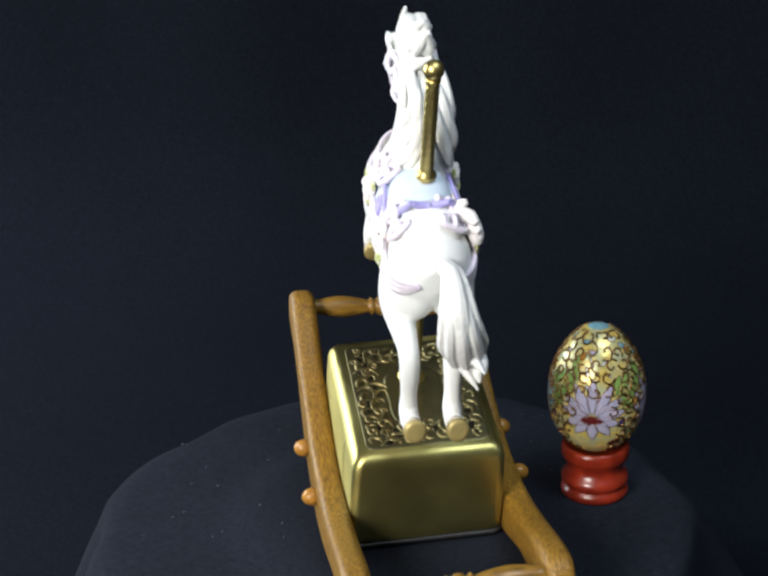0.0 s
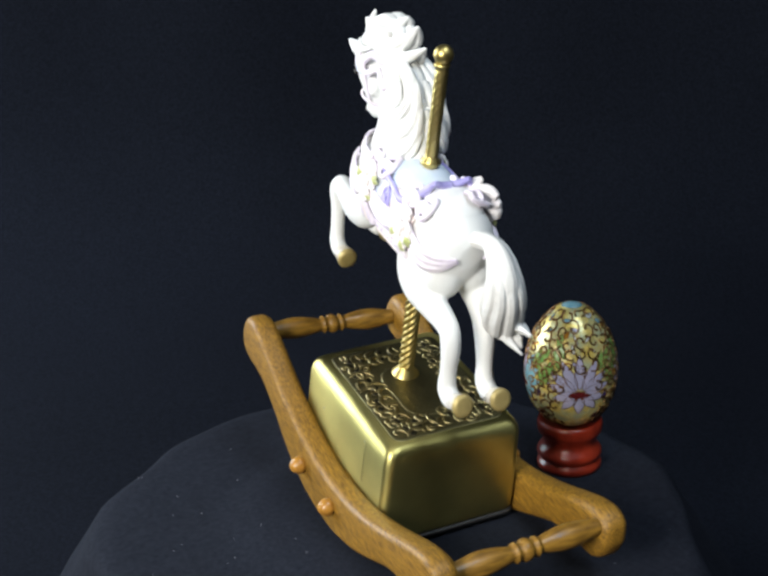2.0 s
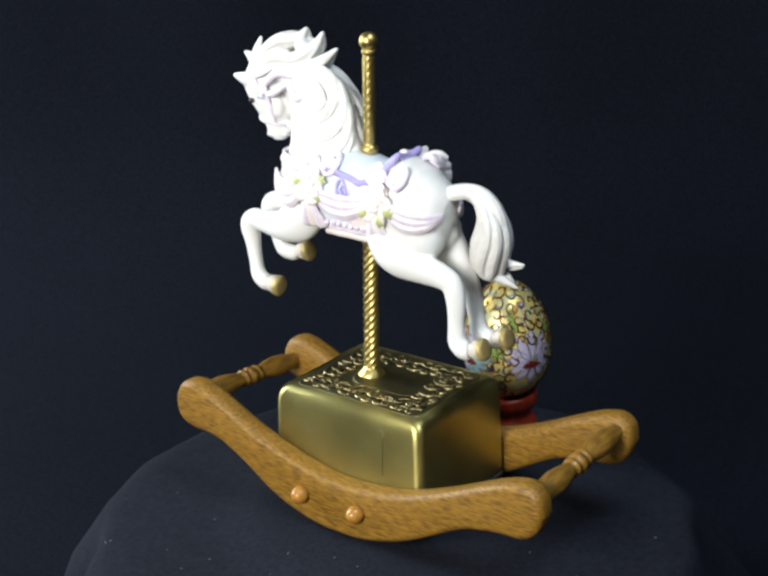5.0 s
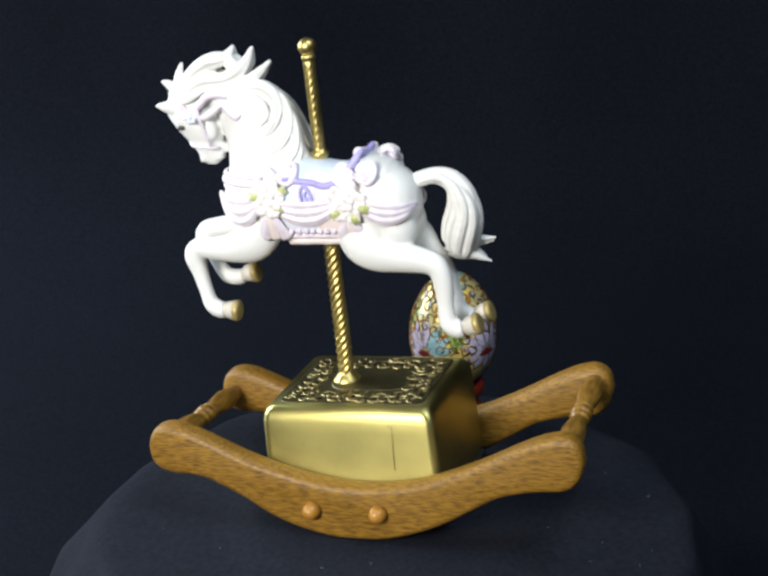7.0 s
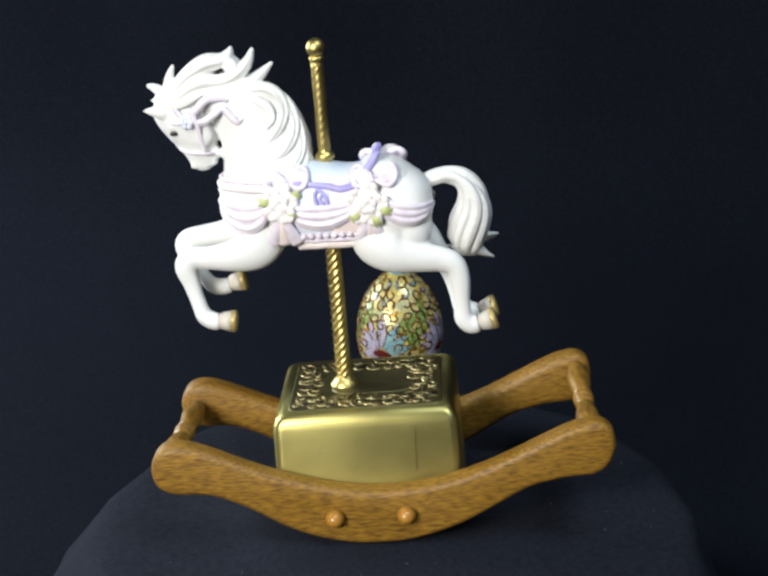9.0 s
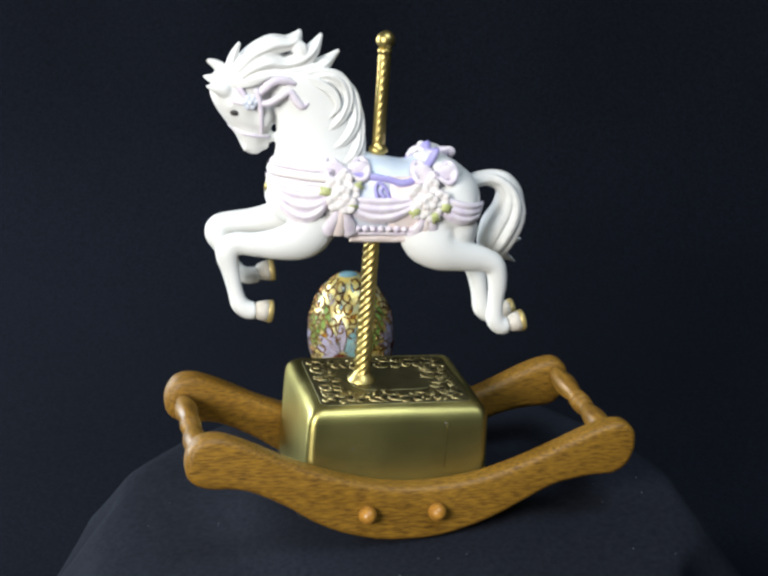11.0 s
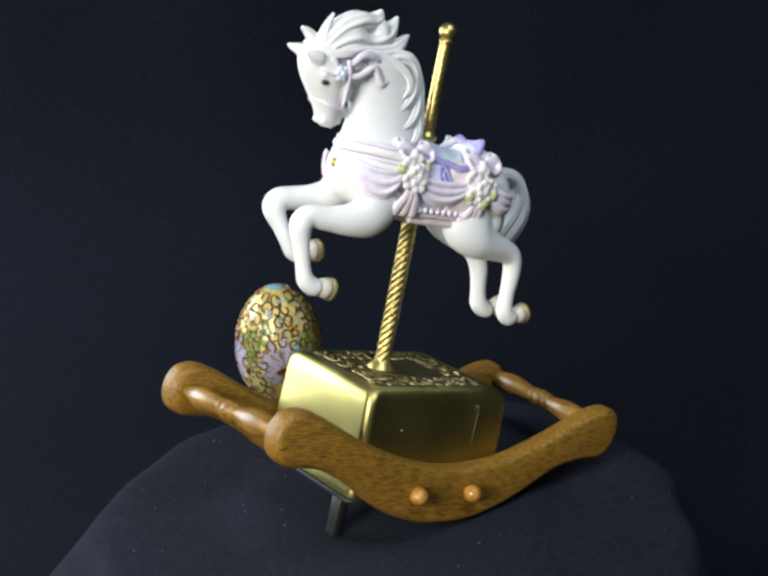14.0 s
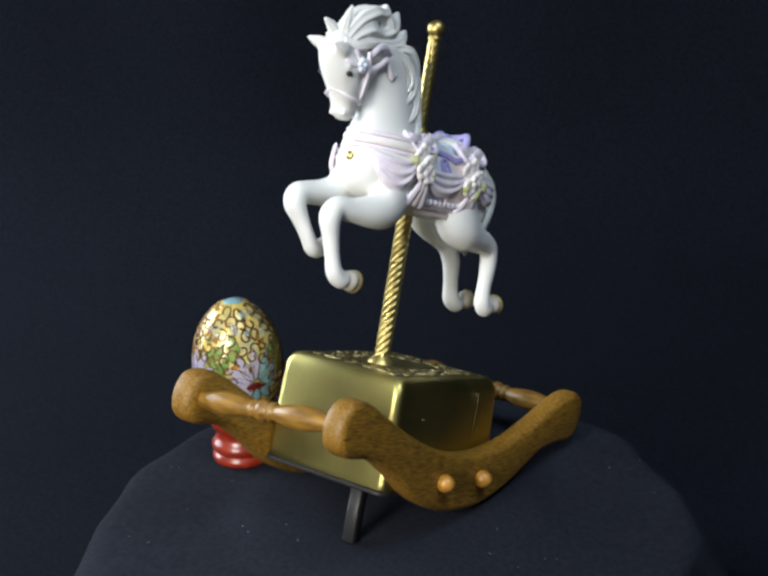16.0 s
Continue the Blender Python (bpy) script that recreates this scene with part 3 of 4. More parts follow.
def build_hair(horse):
    bm = bmesh.new()

    def lock(line, s, wide=0.55, strands=3):
        """A flat sculpted lock with grooves on the side s; line: ahead, left, up, half width."""
        P = [Vector(p[:3]) for p in line]
        R = [p[3] for p in line]
        tube(bm, [T4(*p, r) for p, r in zip(P, R)], 12, 5, wide)
        for k in range(strands):
            off = (k - (strands - 1) / 2) * 2 / max(1, strands - 1) if strands > 1 else 0.0
            pts = []
            for i, (p, r) in enumerate(zip(P, R)):
                d = (P[min(len(P) - 1, i + 1)] - P[max(0, i - 1)]).normalized()
                across = Vector((-d.z, 0, d.x))
                across = across.normalized() if across.length > 1e-6 else Vector((1, 0, 0))
                spread = 0.66 * r * (1 if i < len(P) - 1 else 0.2)
                q = p + across * off * spread + Vector((0, s * wide * r * (0.78 - 0.30 * abs(off)), 0))
                pts.append(T4(*q, max(0.25, r * (0.36 - 0.06 * abs(off)))))
            tube(bm, pts, 8, 5)

    # crest: an arch with an opening under it, and tips blown back
    for s in (1, -1):
        m = -3.8 + s * 2.0
        lock([(85, m, 103, 2.2), (80.5, m, 110, 3.0), (74, m, 116.6, 3.6), (66, m, 120.8, 4.0), (59.5, m, 121.6, 3.0), (56, m - 0.6, 123.6, 2.4), (54.2, -4.4, 127.0, 0.8)], s, 0.9)
        lock([(83, m + s, 103.5, 2.2), (77, m + s, 109.4, 3.1), (68.5, m + s, 113.4, 3.8), (60, m, 113.2, 3.4), (53, m, 115.6, 3.6), (48.2, m - 0.8, 119.6, 2.6), (45.0, -4.6, 125.8, 0.8)], s, 0.9)
        lock([(82, m + 1.6 * s, 103, 2.0), (71, m + 2.4 * s, 107.6, 2.8), (60, m + 2.2 * s, 108.4, 3.0), (50, m + 1.6 * s, 110.4, 3.0), (43.5, m + 0.6 * s, 113.8, 2.6), (37.2, -4.6, 119.2, 0.8)], s, 0.8)
        lock([(58, m, 122.0, 2.4), (54.6, m, 119.6, 3.4), (52.6, m, 115.6, 3.6)], s, 0.9, 2)
        lock([(83, m, 106, 2.4), (76.5, m + 0.6 * s, 111.6, 3.2), (69.5, m + 0.6 * s, 116.6, 3.3), (65.0, m, 117.2, 3.0), (62.6, m, 116.4, 1.8)], s, 0.9, 2)
    # forelock tufts blown forward
    lock([(83, -3, 104, 2.2), (83.4, -2.6, 110, 2.6), (82, -2.4, 116, 2.0), (79.8, -2.4, 121.6, 0.7)], 1, 0.8)
    lock([(82, -6, 105, 2.6), (86, -5, 109.4, 2.7), (89.4, -5, 112, 2.0), (92.8, -5, 113.4, 0.8)], 1, 0.8)
    lock([(83, -5, 103, 2.4), (87, -5, 106.4, 2.0), (90.2, -5, 108.0, 0.9)], 1, 0.9, 2)
    lock([(85.5, 1, 106, 1.8), (80, 3.4, 105.6, 2.0), (74, 4.8, 106.8, 1.6), (67, 5.2, 109.4, 0.6)], 1, 0.6, 2)
    # long locks down the back of the neck, tips swept forward over its left side
    lock([(50, 0.8, 108.8, 2.6), (41, 1.6, 109.4, 3.2), (35.8, 1.4, 105.6, 3.4), (34, 2.0, 99.6, 3.0), (36, 3.8, 93.4, 2.5), (40.5, 4.9, 88.2, 1.7), (46.4, 5.4, 84.4, 0.4)], 1, 0.55)
    lock([(39, 0.4, 108.2, 2.6), (33, 0.2, 103, 3.2), (30.4, 0.8, 96.4, 3.2), (30.6, 2.6, 89.6, 2.8), (34, 5.0, 84, 2.3), (38.4, 6.4, 80.4, 1.5), (43.2, 7.0, 78.0, 0.4)], 1, 0.55)
    lock([(33, -0.4, 101, 2.4), (29.4, 0, 95, 3.0), (28, 1.0, 88, 3.0), (28.4, 3.4, 81.6, 2.7), (31, 6.4, 77, 2.1), (34.4, 8.0, 74, 1.4), (38.6, 8.8, 71.6, 0.4)], 1, 0.55)
    lock([(30, -1, 92, 2.2), (27.8, 0, 85.6, 2.8), (27.0, 2.0, 79.6, 2.6), (28, 4.6, 75.2, 1.8), (30, 6.2, 72.4, 0.5)], 1, 0.6, 2)
    lock([(54, 2.6, 108, 1.6), (46, 3.6, 106.0, 2.0), (40, 4.4, 102.0, 1.8), (38.4, 5.0, 97.0, 1.4), (41.6, 5.6, 92.6, 0.4)], 1, 0.5, 2)
    # fuller mane over the right side
    lock([(56, -8, 109, 2.8), (47, -10.5, 107, 3.8), (40, -12.0, 101.5, 4.0), (37, -13.4, 94.6, 3.8), (39, -14.0, 88.6, 2.8), (43.6, -13.4, 85, 1.4), (48, -12.6, 83.6, 0.4)], -1, 0.62)
    lock([(45, -6.6, 108, 2.8), (37, -9, 101.5, 3.8), (33, -11.4, 94, 4.0), (31.4, -13.6, 86.6, 3.8), (33.4, -14.6, 80.6, 2.8), (38, -14.4, 77, 1.4), (43, -14, 75.6, 0.4)], -1, 0.62)
    lock([(37, -4, 105, 2.6), (32, -6, 97.6, 3.6), (29.4, -8.4, 90, 3.8), (28, -11, 82.6, 3.6), (29.6, -13.0, 77, 2.6), (33, -13.8, 73.4, 0.6)], -1, 0.62)
    lock([(66, -8.4, 108, 2.2), (58, -10, 108, 3.0), (50.6, -11.0, 105.4, 3.2), (46.4, -11.6, 100.6, 2.8), (47, -11.4, 95.4, 1.8), (50.6, -11.0, 92, 0.4)], -1, 0.55)
    lock([(30, -2.6, 96, 2.4), (28.2, -4, 88, 3.0), (26.8, -5.4, 80.6, 3.0), (26.8, -7.4, 75, 2.2), (29, -9, 72, 0.6)], -1, 0.7, 2)
    organic("mane", bm, MANE, horse, "flowing white sculpted mane in curling locks", 0.00036, 2)
    # tail
    bm = bmesh.new()
    spine = [(-19, 1, 61.5, 4.6), (-26, 0, 64.4, 5.0), (-33.4, -2, 65.6, 6.2), (-40.8, -2, 63.4, 8.0), (-45.2, -2.6, 56.6, 9.8), (-45.2, -4, 48.5, 11.2), (-42.0, -6, 40, 12.0), (-39.8, -8, 32.5, 9.6)]
    for k in range(18):
        a = 2 * math.pi * k / 18
        pts = []
        for i, (f, l, u, r) in enumerate(spine):
            rr = r * 0.62
            pts.append(T4(f + rr * math.cos(a) * 0.75, l + rr * math.sin(a) * (0.7 + 0.05 * i), u + rr * math.cos(a) * 0.5 + 0.25 * math.sin(2.2 * i + 3 * k), r * (0.24 if k % 2 else 0.13)))
        tips = [(-55.7, -12, 34.4), (-53.1, -11, 23.9), (-45, -9, 26), (-34, -8, 28.5), (-31, -9, 31), (-50.6, -12, 25.4), (-54.5, -12.5, 33), (-41, -7, 27.5), (-39, -11, 26.5)][k // 2]
        q = pts[-1]
        pts.append(tuple(0.5 * x + 0.5 * y for x, y in zip(q, T4(*tips, 2.2))))
        pts.append(T4(*tips, 0.45))
        tube(bm, pts, 8, 4)
    tube(bm, [T4(f, l, u, r * 0.62) for f, l, u, r in spine], 12, 4, 0.8)
    organic("tail", bm, MANE, horse, "arched white sculpted tail with flicked tips", 0.00036, 1)


def body_side(f, u, s, out=0.0):
    """A place on the flank: ahead, up, side."""
    w = 16.6 * math.sqrt(max(0.02, 1 - ((u - 56.5) / 20.5) ** 2)) * (1 if f < 45 else max(0.2, 1 - ((f - 45) / 24) ** 2) ** 0.5) * (1 if f > -12 else max(0.05, 1 - ((-12 - f) / 17) ** 2) ** 0.5)
    return (f, mid(f) + s * (w + out), u)


def build_trappings(horse):
    # saddle seat
    bm = bmesh.new()
    seat = [(30, 75.4, 9), (25, 76.6, 12), (18, 76.0, 13.2), (10, 74.4, 13.2), (4, 74.4, 12), (0, 75.8, 10.5), (-3.4, 78.0, 9.0)]
    rings = []
    for f, top, w in spline(seat, 4):
        rings.append([V(f, mid(f) + w * math.sin(a), top - 9 * (1 - math.cos(a)) ** 1.1) for a in [radians(x) for x in range(-84, 85, 12)]])
    skin(bm, rings, close=False, caps=False)
    ob = part("saddle_seat", bm, BLUE, horse, "pale blue painted saddle seat")
    ob.modifiers.new("thickness", "SOLIDIFY").thickness = 0.0015
    bm = bmesh.new()
    tube(bm, [T4(5, mid(0) + 12.0, 70.6, 0.9), T4(0.6, mid(0) + 11.0, 72.8, 1.6), T4(-3.0, mid(0) + 9.4, 77.0, 1.8), T4(-5.4, mid(0) + 7.8, 80.2, 1.2), T4(-4.6, mid(0) + 4.4, 78.6, 1.6), T4(-4.2, mid(0), 77.8, 1.8),
              T4(-4.6, mid(0) - 4.4, 78.4, 1.6), T4(-5.4, mid(0) - 7.8, 79.8, 1.2), T4(-3.0, mid(0) - 9.4, 76.8, 1.8), T4(0.6, mid(0) - 11.0, 72.8, 1.6), T4(5, mid(0) - 12.0, 70.6, 0.9)], 10, 5)
    part("cantle", bm, PURPLE, horse, "violet rolled saddle cantle")
    for s in (1, -1):
        bm = bmesh.new()
        tube(bm, [T4(*body_side(32, 70.4, s, 0.6), 0.9), T4(*body_side(26, 69.7, s, 0.9), 1.5), T4(*body_side(17, 68.6, s, 1.0), 1.5), T4(*body_side(11, 67.2, s, 1.0), 1.7), T4(*body_side(5.6, 68.6, s, 0.9), 1.6), T4(*body_side(4.4, 71.6, s, 0.6), 1.0)], 8, 5, 0.7)
        part("saddle_rim", bm, PURPLE, horse, "violet saddle rim")
        # flap and blanket
        bm = bmesh.new()
        rings = [[V(*body_side(f, u, s, 0.55)) for u in (42.2, 45, 48, 52, 56, 60, 64, 67, 70)] for f in range(15, 34, 3)]
        skin(bm, rings, close=False, caps=False)
        ob = part("saddle_blanket", bm, PALE_BLUE, horse, "blue-white saddle blanket")
        ob.modifiers.new("thickness", "SOLIDIFY").thickness = 0.0008
        bm = bmesh.new()
        skin(bm, [[V(*body_side(f, u, s, 0.75)) for u in (42.2, 45, 48, 52, 56, 60, 64, 67, 70)] for f in range(-5, 17, 3)], close=False, caps=False)
        ob = part("blanket_panel", bm, PINK, horse, "pale pink saddle blanket panel")
        ob.modifiers.new("thickness", "SOLIDIFY").thickness = 0.0008
        bm = bmesh.new()
        turn_by = radians(68)
        ring = []
        for k in range(13):
            x, y = 5.0 * math.cos(2 * math.pi * k / 12), 2.5 * math.sin(2 * math.pi * k / 12)
            ring.append(T4(*body_side(19.6 + x * math.cos(turn_by) - y * math.sin(turn_by), 62.6 + x * math.sin(turn_by) + y * math.cos(turn_by), s, 1.2), 0.75))
        tube(bm, ring, 8, 3)
        tube(bm, [T4(*body_side(20.6, 59.4, s, 1.1), 0.4), T4(*body_side(18.8, 61.6, s, 1.3), 0.8), T4(*body_side(20.6, 63.4, s, 1.3), 0.8), T4(*body_side(19.0, 66.0, s, 1.1), 0.4)], 8, 3)
        part("saddle_flap", bm, PURPLE, horse, "violet saddle flap with scrolled edge")
        for u0, rr, m, nm in ((42.4, 1.7, PINK, "pink blanket hem"), (45.2, 1.1, LILAC, "lilac blanket braid")):
            bm = bmesh.new()
            tube(bm, [T4(*body_side(f, u0 + 0.15 * math.sin(f), s, 0.8), rr) for f in range(-4, 36, 4)], 8, 3, 0.6)
            part("blanket_hem", bm, m, horse, nm)
        # small scallops along the braid
        for k in range(9):
            bm = bmesh.new()
            ball(bm, V(*body_side(2 + 3.4 * k, 47.4, s, 1.0)), 0.0016, 8, (1, 0.7, 0.9))
            part("scallop", bm, LILAC, horse)
        # swags: overlapping folds fused into one drape
        for ends, sag in (((65, 64), (42, 63)), 13.0), (((37, 61), (4, 61)), 9.8), (((-2, 63), (-28.0, 56.5)), 8.6):
            (f0, u0), (f1, u1) = ends
            bm = bmesh.new()
            for k in range(6):
                depth = sag * (1 - 0.155 * k)
                pts = []
                for j in range(9):
                    t = j / 8
                    wob = 0.5 * math.sin(2.3 * k + 5 * t)
                    f, u = f0 + (f1 - f0) * t + 0.6 * wob, u0 + (u1 - u0) * t - depth * (4 * t * (1 - t)) ** 0.75 + 0.25 * k
                    pts.append(T4(*body_side(f, u, s, 0.9 + 0.5 * (k % 2)), 0.55 + (1.0 if k % 2 else 0.75) * (4 * t * (1 - t)) ** 0.6))
                tube(bm, pts, 8, 4, 0.85)
            organic("swag", bm, LILAC, horse, "pale lilac draped swag", 0.00042, 2)
        # breast bands
        for u0, r, m in ((72.2, 1.0, LILAC), (69.3, 2.0, PETAL), (66.3, 1.1, LILAC)):
            bm = bmesh.new()
            k = 1 - 0.010 * (u0 - 66)
            tube(bm, [T4(66.0 - 0.16 * (u0 - 66), mid(60), u0, r), T4(64.0 - 0.10 * (u0 - 66), mid(60) + s * 5.5 * k, u0, r), T4(58, mid(58) + s * 10.8 * k, u0, r), T4(50, mid(50) + s * 14.2 * k, u0 - 0.3, r), T4(41, mid(42) + s * 15.2 * k, u0 - 0.7, r)], 8, 4, 0.7)
            part("breast_band", bm, m, horse, "lilac breast band")
        # flower bunches, bows and ribbon tails
        bunches = ((37.2, 63.4, 1, 5.0), (-0.4, 60.8, 2, 6.0)) if s > 0 else ((39.5, 65.0, 1, 4.6), (-4, 64, 2, 5.2))
        for bf, bu, seed, spread in bunches:
            rnd = random.Random(seed * 10 + (s > 0))
            count = 6
            for k in range(count):
                around = 2 * math.pi * k / (count - 1) + 0.5
                far = 0 if k == count - 1 else spread
                c = Vector(body_side(bf + 0.85 * far * math.cos(around), bu + far * math.sin(around), s, 2.0 + (1.4 if not far else rnd.uniform(-0.2, 0.7))))
                size = rnd.uniform(1.0, 1.25) * (1.0 if seed == 1 else 1.12)
                bm = bmesh.new()
                for j in range(5):
                    b = 2 * math.pi * j / 5 + 1.3 * k + rnd.uniform(-0.12, 0.12)
                    m = (Matrix.Translation(V(c.x, c.y, c.z)) @ Matrix.Rotation(-b, 4, "Y") @ Matrix.Translation((0.0017 * size, s * 0.0003, 0))
                         @ Matrix.Rotation(s * rnd.uniform(0.1, 0.45), 4, "Z") @ Matrix.Diagonal((0.0020 * size, 0.0013, 0.0020 * size, 1)))
                    bmesh.ops.create_uvsphere(bm, u_segments=12, v_segments=8, radius=1, matrix=m)
                ball(bm, V(c.x, c.y + s * 0.5, c.z), 0.0008, 8)
                organic("flower", bm, PETAL, horse, "cream sculpted blossom with five petals", 0.0003, 1)
            for a in ((2.75, 4.0, 0.1) if seed == 1 else (3.5, 4.3, 5.6)):
                reach = spread + rnd.uniform(1.2, 2.2)
                c = Vector(body_side(bf + reach * math.cos(a), bu + reach * math.sin(a), s, 2.4))
                bm = bmesh.new()
                for turn_by in (-0.5, 0.5):
                    ca, sa = math.cos(a + turn_by), math.sin(a + turn_by)
                    tube(bm, [T4(c.x - 2.4 * ca, c.y + s * 0.4, c.z - 2.4 * sa, 0.5), T4(c.x, c.y + s * 0.7, c.z, 2.1), T4(c.x + 3.2 * ca, c.y + s * 0.2, c.z + 3.2 * sa, 0.3)], 8, 4, 0.5)
                part("leaf", bm, LEAF, horse, "olive green leaf")
            bow_f, bow_u = (bf - 2.4, bu + 9.0) if seed == 1 else (bf - 3.0, bu + 11.0)
            for j in (-1, 1):                    # bow loops over the flowers
                bm = bmesh.new()
                ring = ((0.4, 0.6, 0.7), (3.4, 2.9, 1.0), (7.0, 4.4, 1.3), (9.2, 2.6, 1.4), (8.8, -1.0, 1.4), (6.2, -2.8, 1.2), (2.8, -1.8, 1.0), (0.4, -0.4, 0.7))
                tube(bm, [T4(*body_side(bow_f + x * j, bow_u - 1.0 + y, s, 1.9), r) for x, y, r in ring], 8, 4)
                m = Matrix.Translation(V(*body_side(bow_f + 5.2 * j, bow_u - 0.3, s, 1.3))) @ Matrix.Rotation(-0.2 * j, 4, "Y") @ Matrix.Diagonal((0.0052, 0.0014, 0.0038, 1))
                bmesh.ops.create_uvsphere(bm, u_segments=14, v_segments=8, radius=1, matrix=m)
                ball(bm, V(*body_side(bow_f, bow_u - 1.0, s, 2.0)), 0.0017, 10)
                organic("bow_loop", bm, LILAC, horse, "lilac ribbon bow loop", 0.0004, 2)
            for j in (-1, 0, 1):                 # ribbon tails
                bm = bmesh.new()
                p = [body_side(bf + 0.8 * j, bu - 4.5, s, 2.0), body_side(bf + 2.4 * j, bu - 10, s, 2.2), body_side(bf + 4.2 * j, bu - 15, s, 1.6), body_side(bf + 5.4 * j, bu - 19, s, 1.8)]
                tube(bm, [T4(*q, r) for q, r in zip(p, (0.9, 2.0, 2.8, 3.0))], 8, 4, 0.4)
                part("ribbon_tail", bm, LILAC if j else PINK, horse, "lilac ribbon tail")
        # bridle
        bm = bmesh.new()
        tube(bm, [T4(83, -4, 86.8, 0.7), T4(78, -4 + s * 6.2, 84.6, 0.7), T4(70, -4 + s * 6.2, 83.4, 0.7), T4(66.5, -4 + s * 3, 82.6, 0.6)], 6, 5)
        part("noseband", bm, LILAC, horse)
        bm = bmesh.new()
        tube(bm, [T4(70, -4 + s * 6.0, 83.6, 0.7), T4(70.5, -4 + s * 8.0, 91, 0.9), T4(71.5, -4 + s * 9.4, 98, 1.2), T4(73.5, -4 + s * 9.6, 104, 1.2)], 8, 4, 0.6)
        part("cheek_strap", bm, LILAC, horse)
        bm = bmesh.new()
        for j in range(6):
            b = 2 * math.pi * j / 6
            ball(bm, V(75.6 + 1.9 * math.cos(b), -4 + s * 9.2, 98.2 + 1.9 * math.sin(b)), 0.0016, 10, (1, 0.7, 1))
        ball(bm, V(75.6, -4 + s * 9.9, 98.2), 0.0012, 8)
        part("bridle_flower", bm, PALE_BLUE, horse, "pale blue blossom on the bridle")
        for line in (((74, 8.8, 99.5, 0.9), (70.5, 9.6, 103.4, 1.7), (66, 9.4, 107, 1.9), (61, 8.8, 107.4, 1.8), (56.5, 8.4, 105.8, 0.8)),
                     ((73, 9.2, 98, 0.9), (68, 9.9, 98.0, 1.5), (63.5, 9.8, 100.6, 1.6), (59.5, 9.2, 102.8, 1.6), (56.5, 9.2, 99.6, 1.7), (53.6, 9.2, 96.8, 1.6), (50.8, 9.0, 98.4, 0.7)),
                     ((77, 8.8, 99.6, 0.8), (79.5, 8.2, 103, 1.4), (81.5, 6.8, 106, 1.2)),
                     ((78.5, 8.9, 97.4, 0.7), (82, 8.2, 98.0, 1.0), (85, 7.2, 98.6, 0.5))):
            bm = bmesh.new()
            tube(bm, [T4(f, (-4.3 if s > 0 else -3.2) + s * l, u, r) for f, l, u, r in line], 8, 4, 0.6)
            part("head_ribbon", bm, LILAC, horse, "lilac ribbon trailing behind the ear")
    # pad filling the saddle's back
    bm = bmesh.new()
    rings = [[V(f, mid(f) + w * math.sin(a), top - 11 * (1 - math.cos(a)) / 2) for a in [2 * math.pi * k / 32 for k in range(32)]]
             for f, top, w in ((1.5, 76.6, 8.5), (-2, 78.2, 10), (-6, 77.6, 11.5), (-11, 76.6, 12), (-16, 74.2, 11), (-20, 71.4, 8))]
    skin(bm, rings)
    organic("saddle_pad", bm, WHITE, horse, "white pad behind the saddle", 0.0006, 4)
    # bow standing off the croup on the far side
    for line in (((-3, -8, 75, 2.0), (-3.8, -11, 77, 2.2), (-4.2, -13.4, 78.4, 1.3)), ((-5, -9, 74, 2.6), (-10, -13, 75.4, 3.0), (-14, -15.4, 74.0, 1.6)),
                 ((-6, -11, 71, 2.6), (-12, -15, 71, 3.0), (-14.8, -16.8, 70.8, 1.4)), ((-3, -11, 72, 2.4), (-8, -14, 72, 3.4), (-12, -16, 68, 3.2), (-13, -17, 64, 1.6))):
        bm = bmesh.new()
        tube(bm, [T4(*q) for q in line], 10, 4)
        organic("bow_loop", bm, PETAL, horse, "white ribbon bow loop", 0.0004, 2)
    # folds across the chest
    for k in range(2):
        bm = bmesh.new()
        u0 = 62.5 - 3.0 * k
        tube(bm, [T4(*body_side(61, u0 + 1, 1, 1.0), 0.9), T4(64.8 - 0.3 * k, mid(62) + 5, u0 - 1.5, 1.0), T4(65.6 - 0.3 * k, mid(62), u0 - 2.2, 1.0), T4(64.8 - 0.3 * k, mid(62) - 5, u0 - 1.5, 1.0), T4(*body_side(61, u0 + 1, -1, 1.0), 0.9)], 8, 5, 0.8, (1, 0, 0))
        part("chest_fold", bm, LILAC, horse, "lilac drapery fold across the chest")
    bm = bmesh.new()
    lathe(bm, [(0.0003, 0.0021), (0.0014, 0.0018), (0.0024, 0.0010), (0.0028, 0), (0.0028, -0.002)], 16, "z")
    ob = part("chest_stud", bm, GOLD, horse, "round brass chest stud")
    ob.matrix_local = Matrix.Translation(V(65.3, -1.6, 61.0)) @ pose(0, 0, 0, 0, 90, 0)


def build_rocking_horse():
    rh = thing("rocking_horse_music_box", "white carousel rocking horse on brass music box, rocking on oak rockers", "rocking horse")
    for s in (1, -1):
        build_rail(rh, s)
    build_spindle(rh, 97.0, -48.3, 6.5)
    build_spindle(rh, -90.0, -43.5, -1.5)
    build_box(rh)
    rod = build_plunger(rh)
    build_pole(rh)
    build_horse(rh)
    return rh, rod


# ---------------------------------------------------------------- egg and its stand
EGG_XY = (0.0964, 0.0151)
STAND_Z = LIFT - 0.0665
EGG_LOW, EGG_HIGH, EGG_R, EGG_MAX = -0.0435, 0.0197, 0.0225, -0.0150


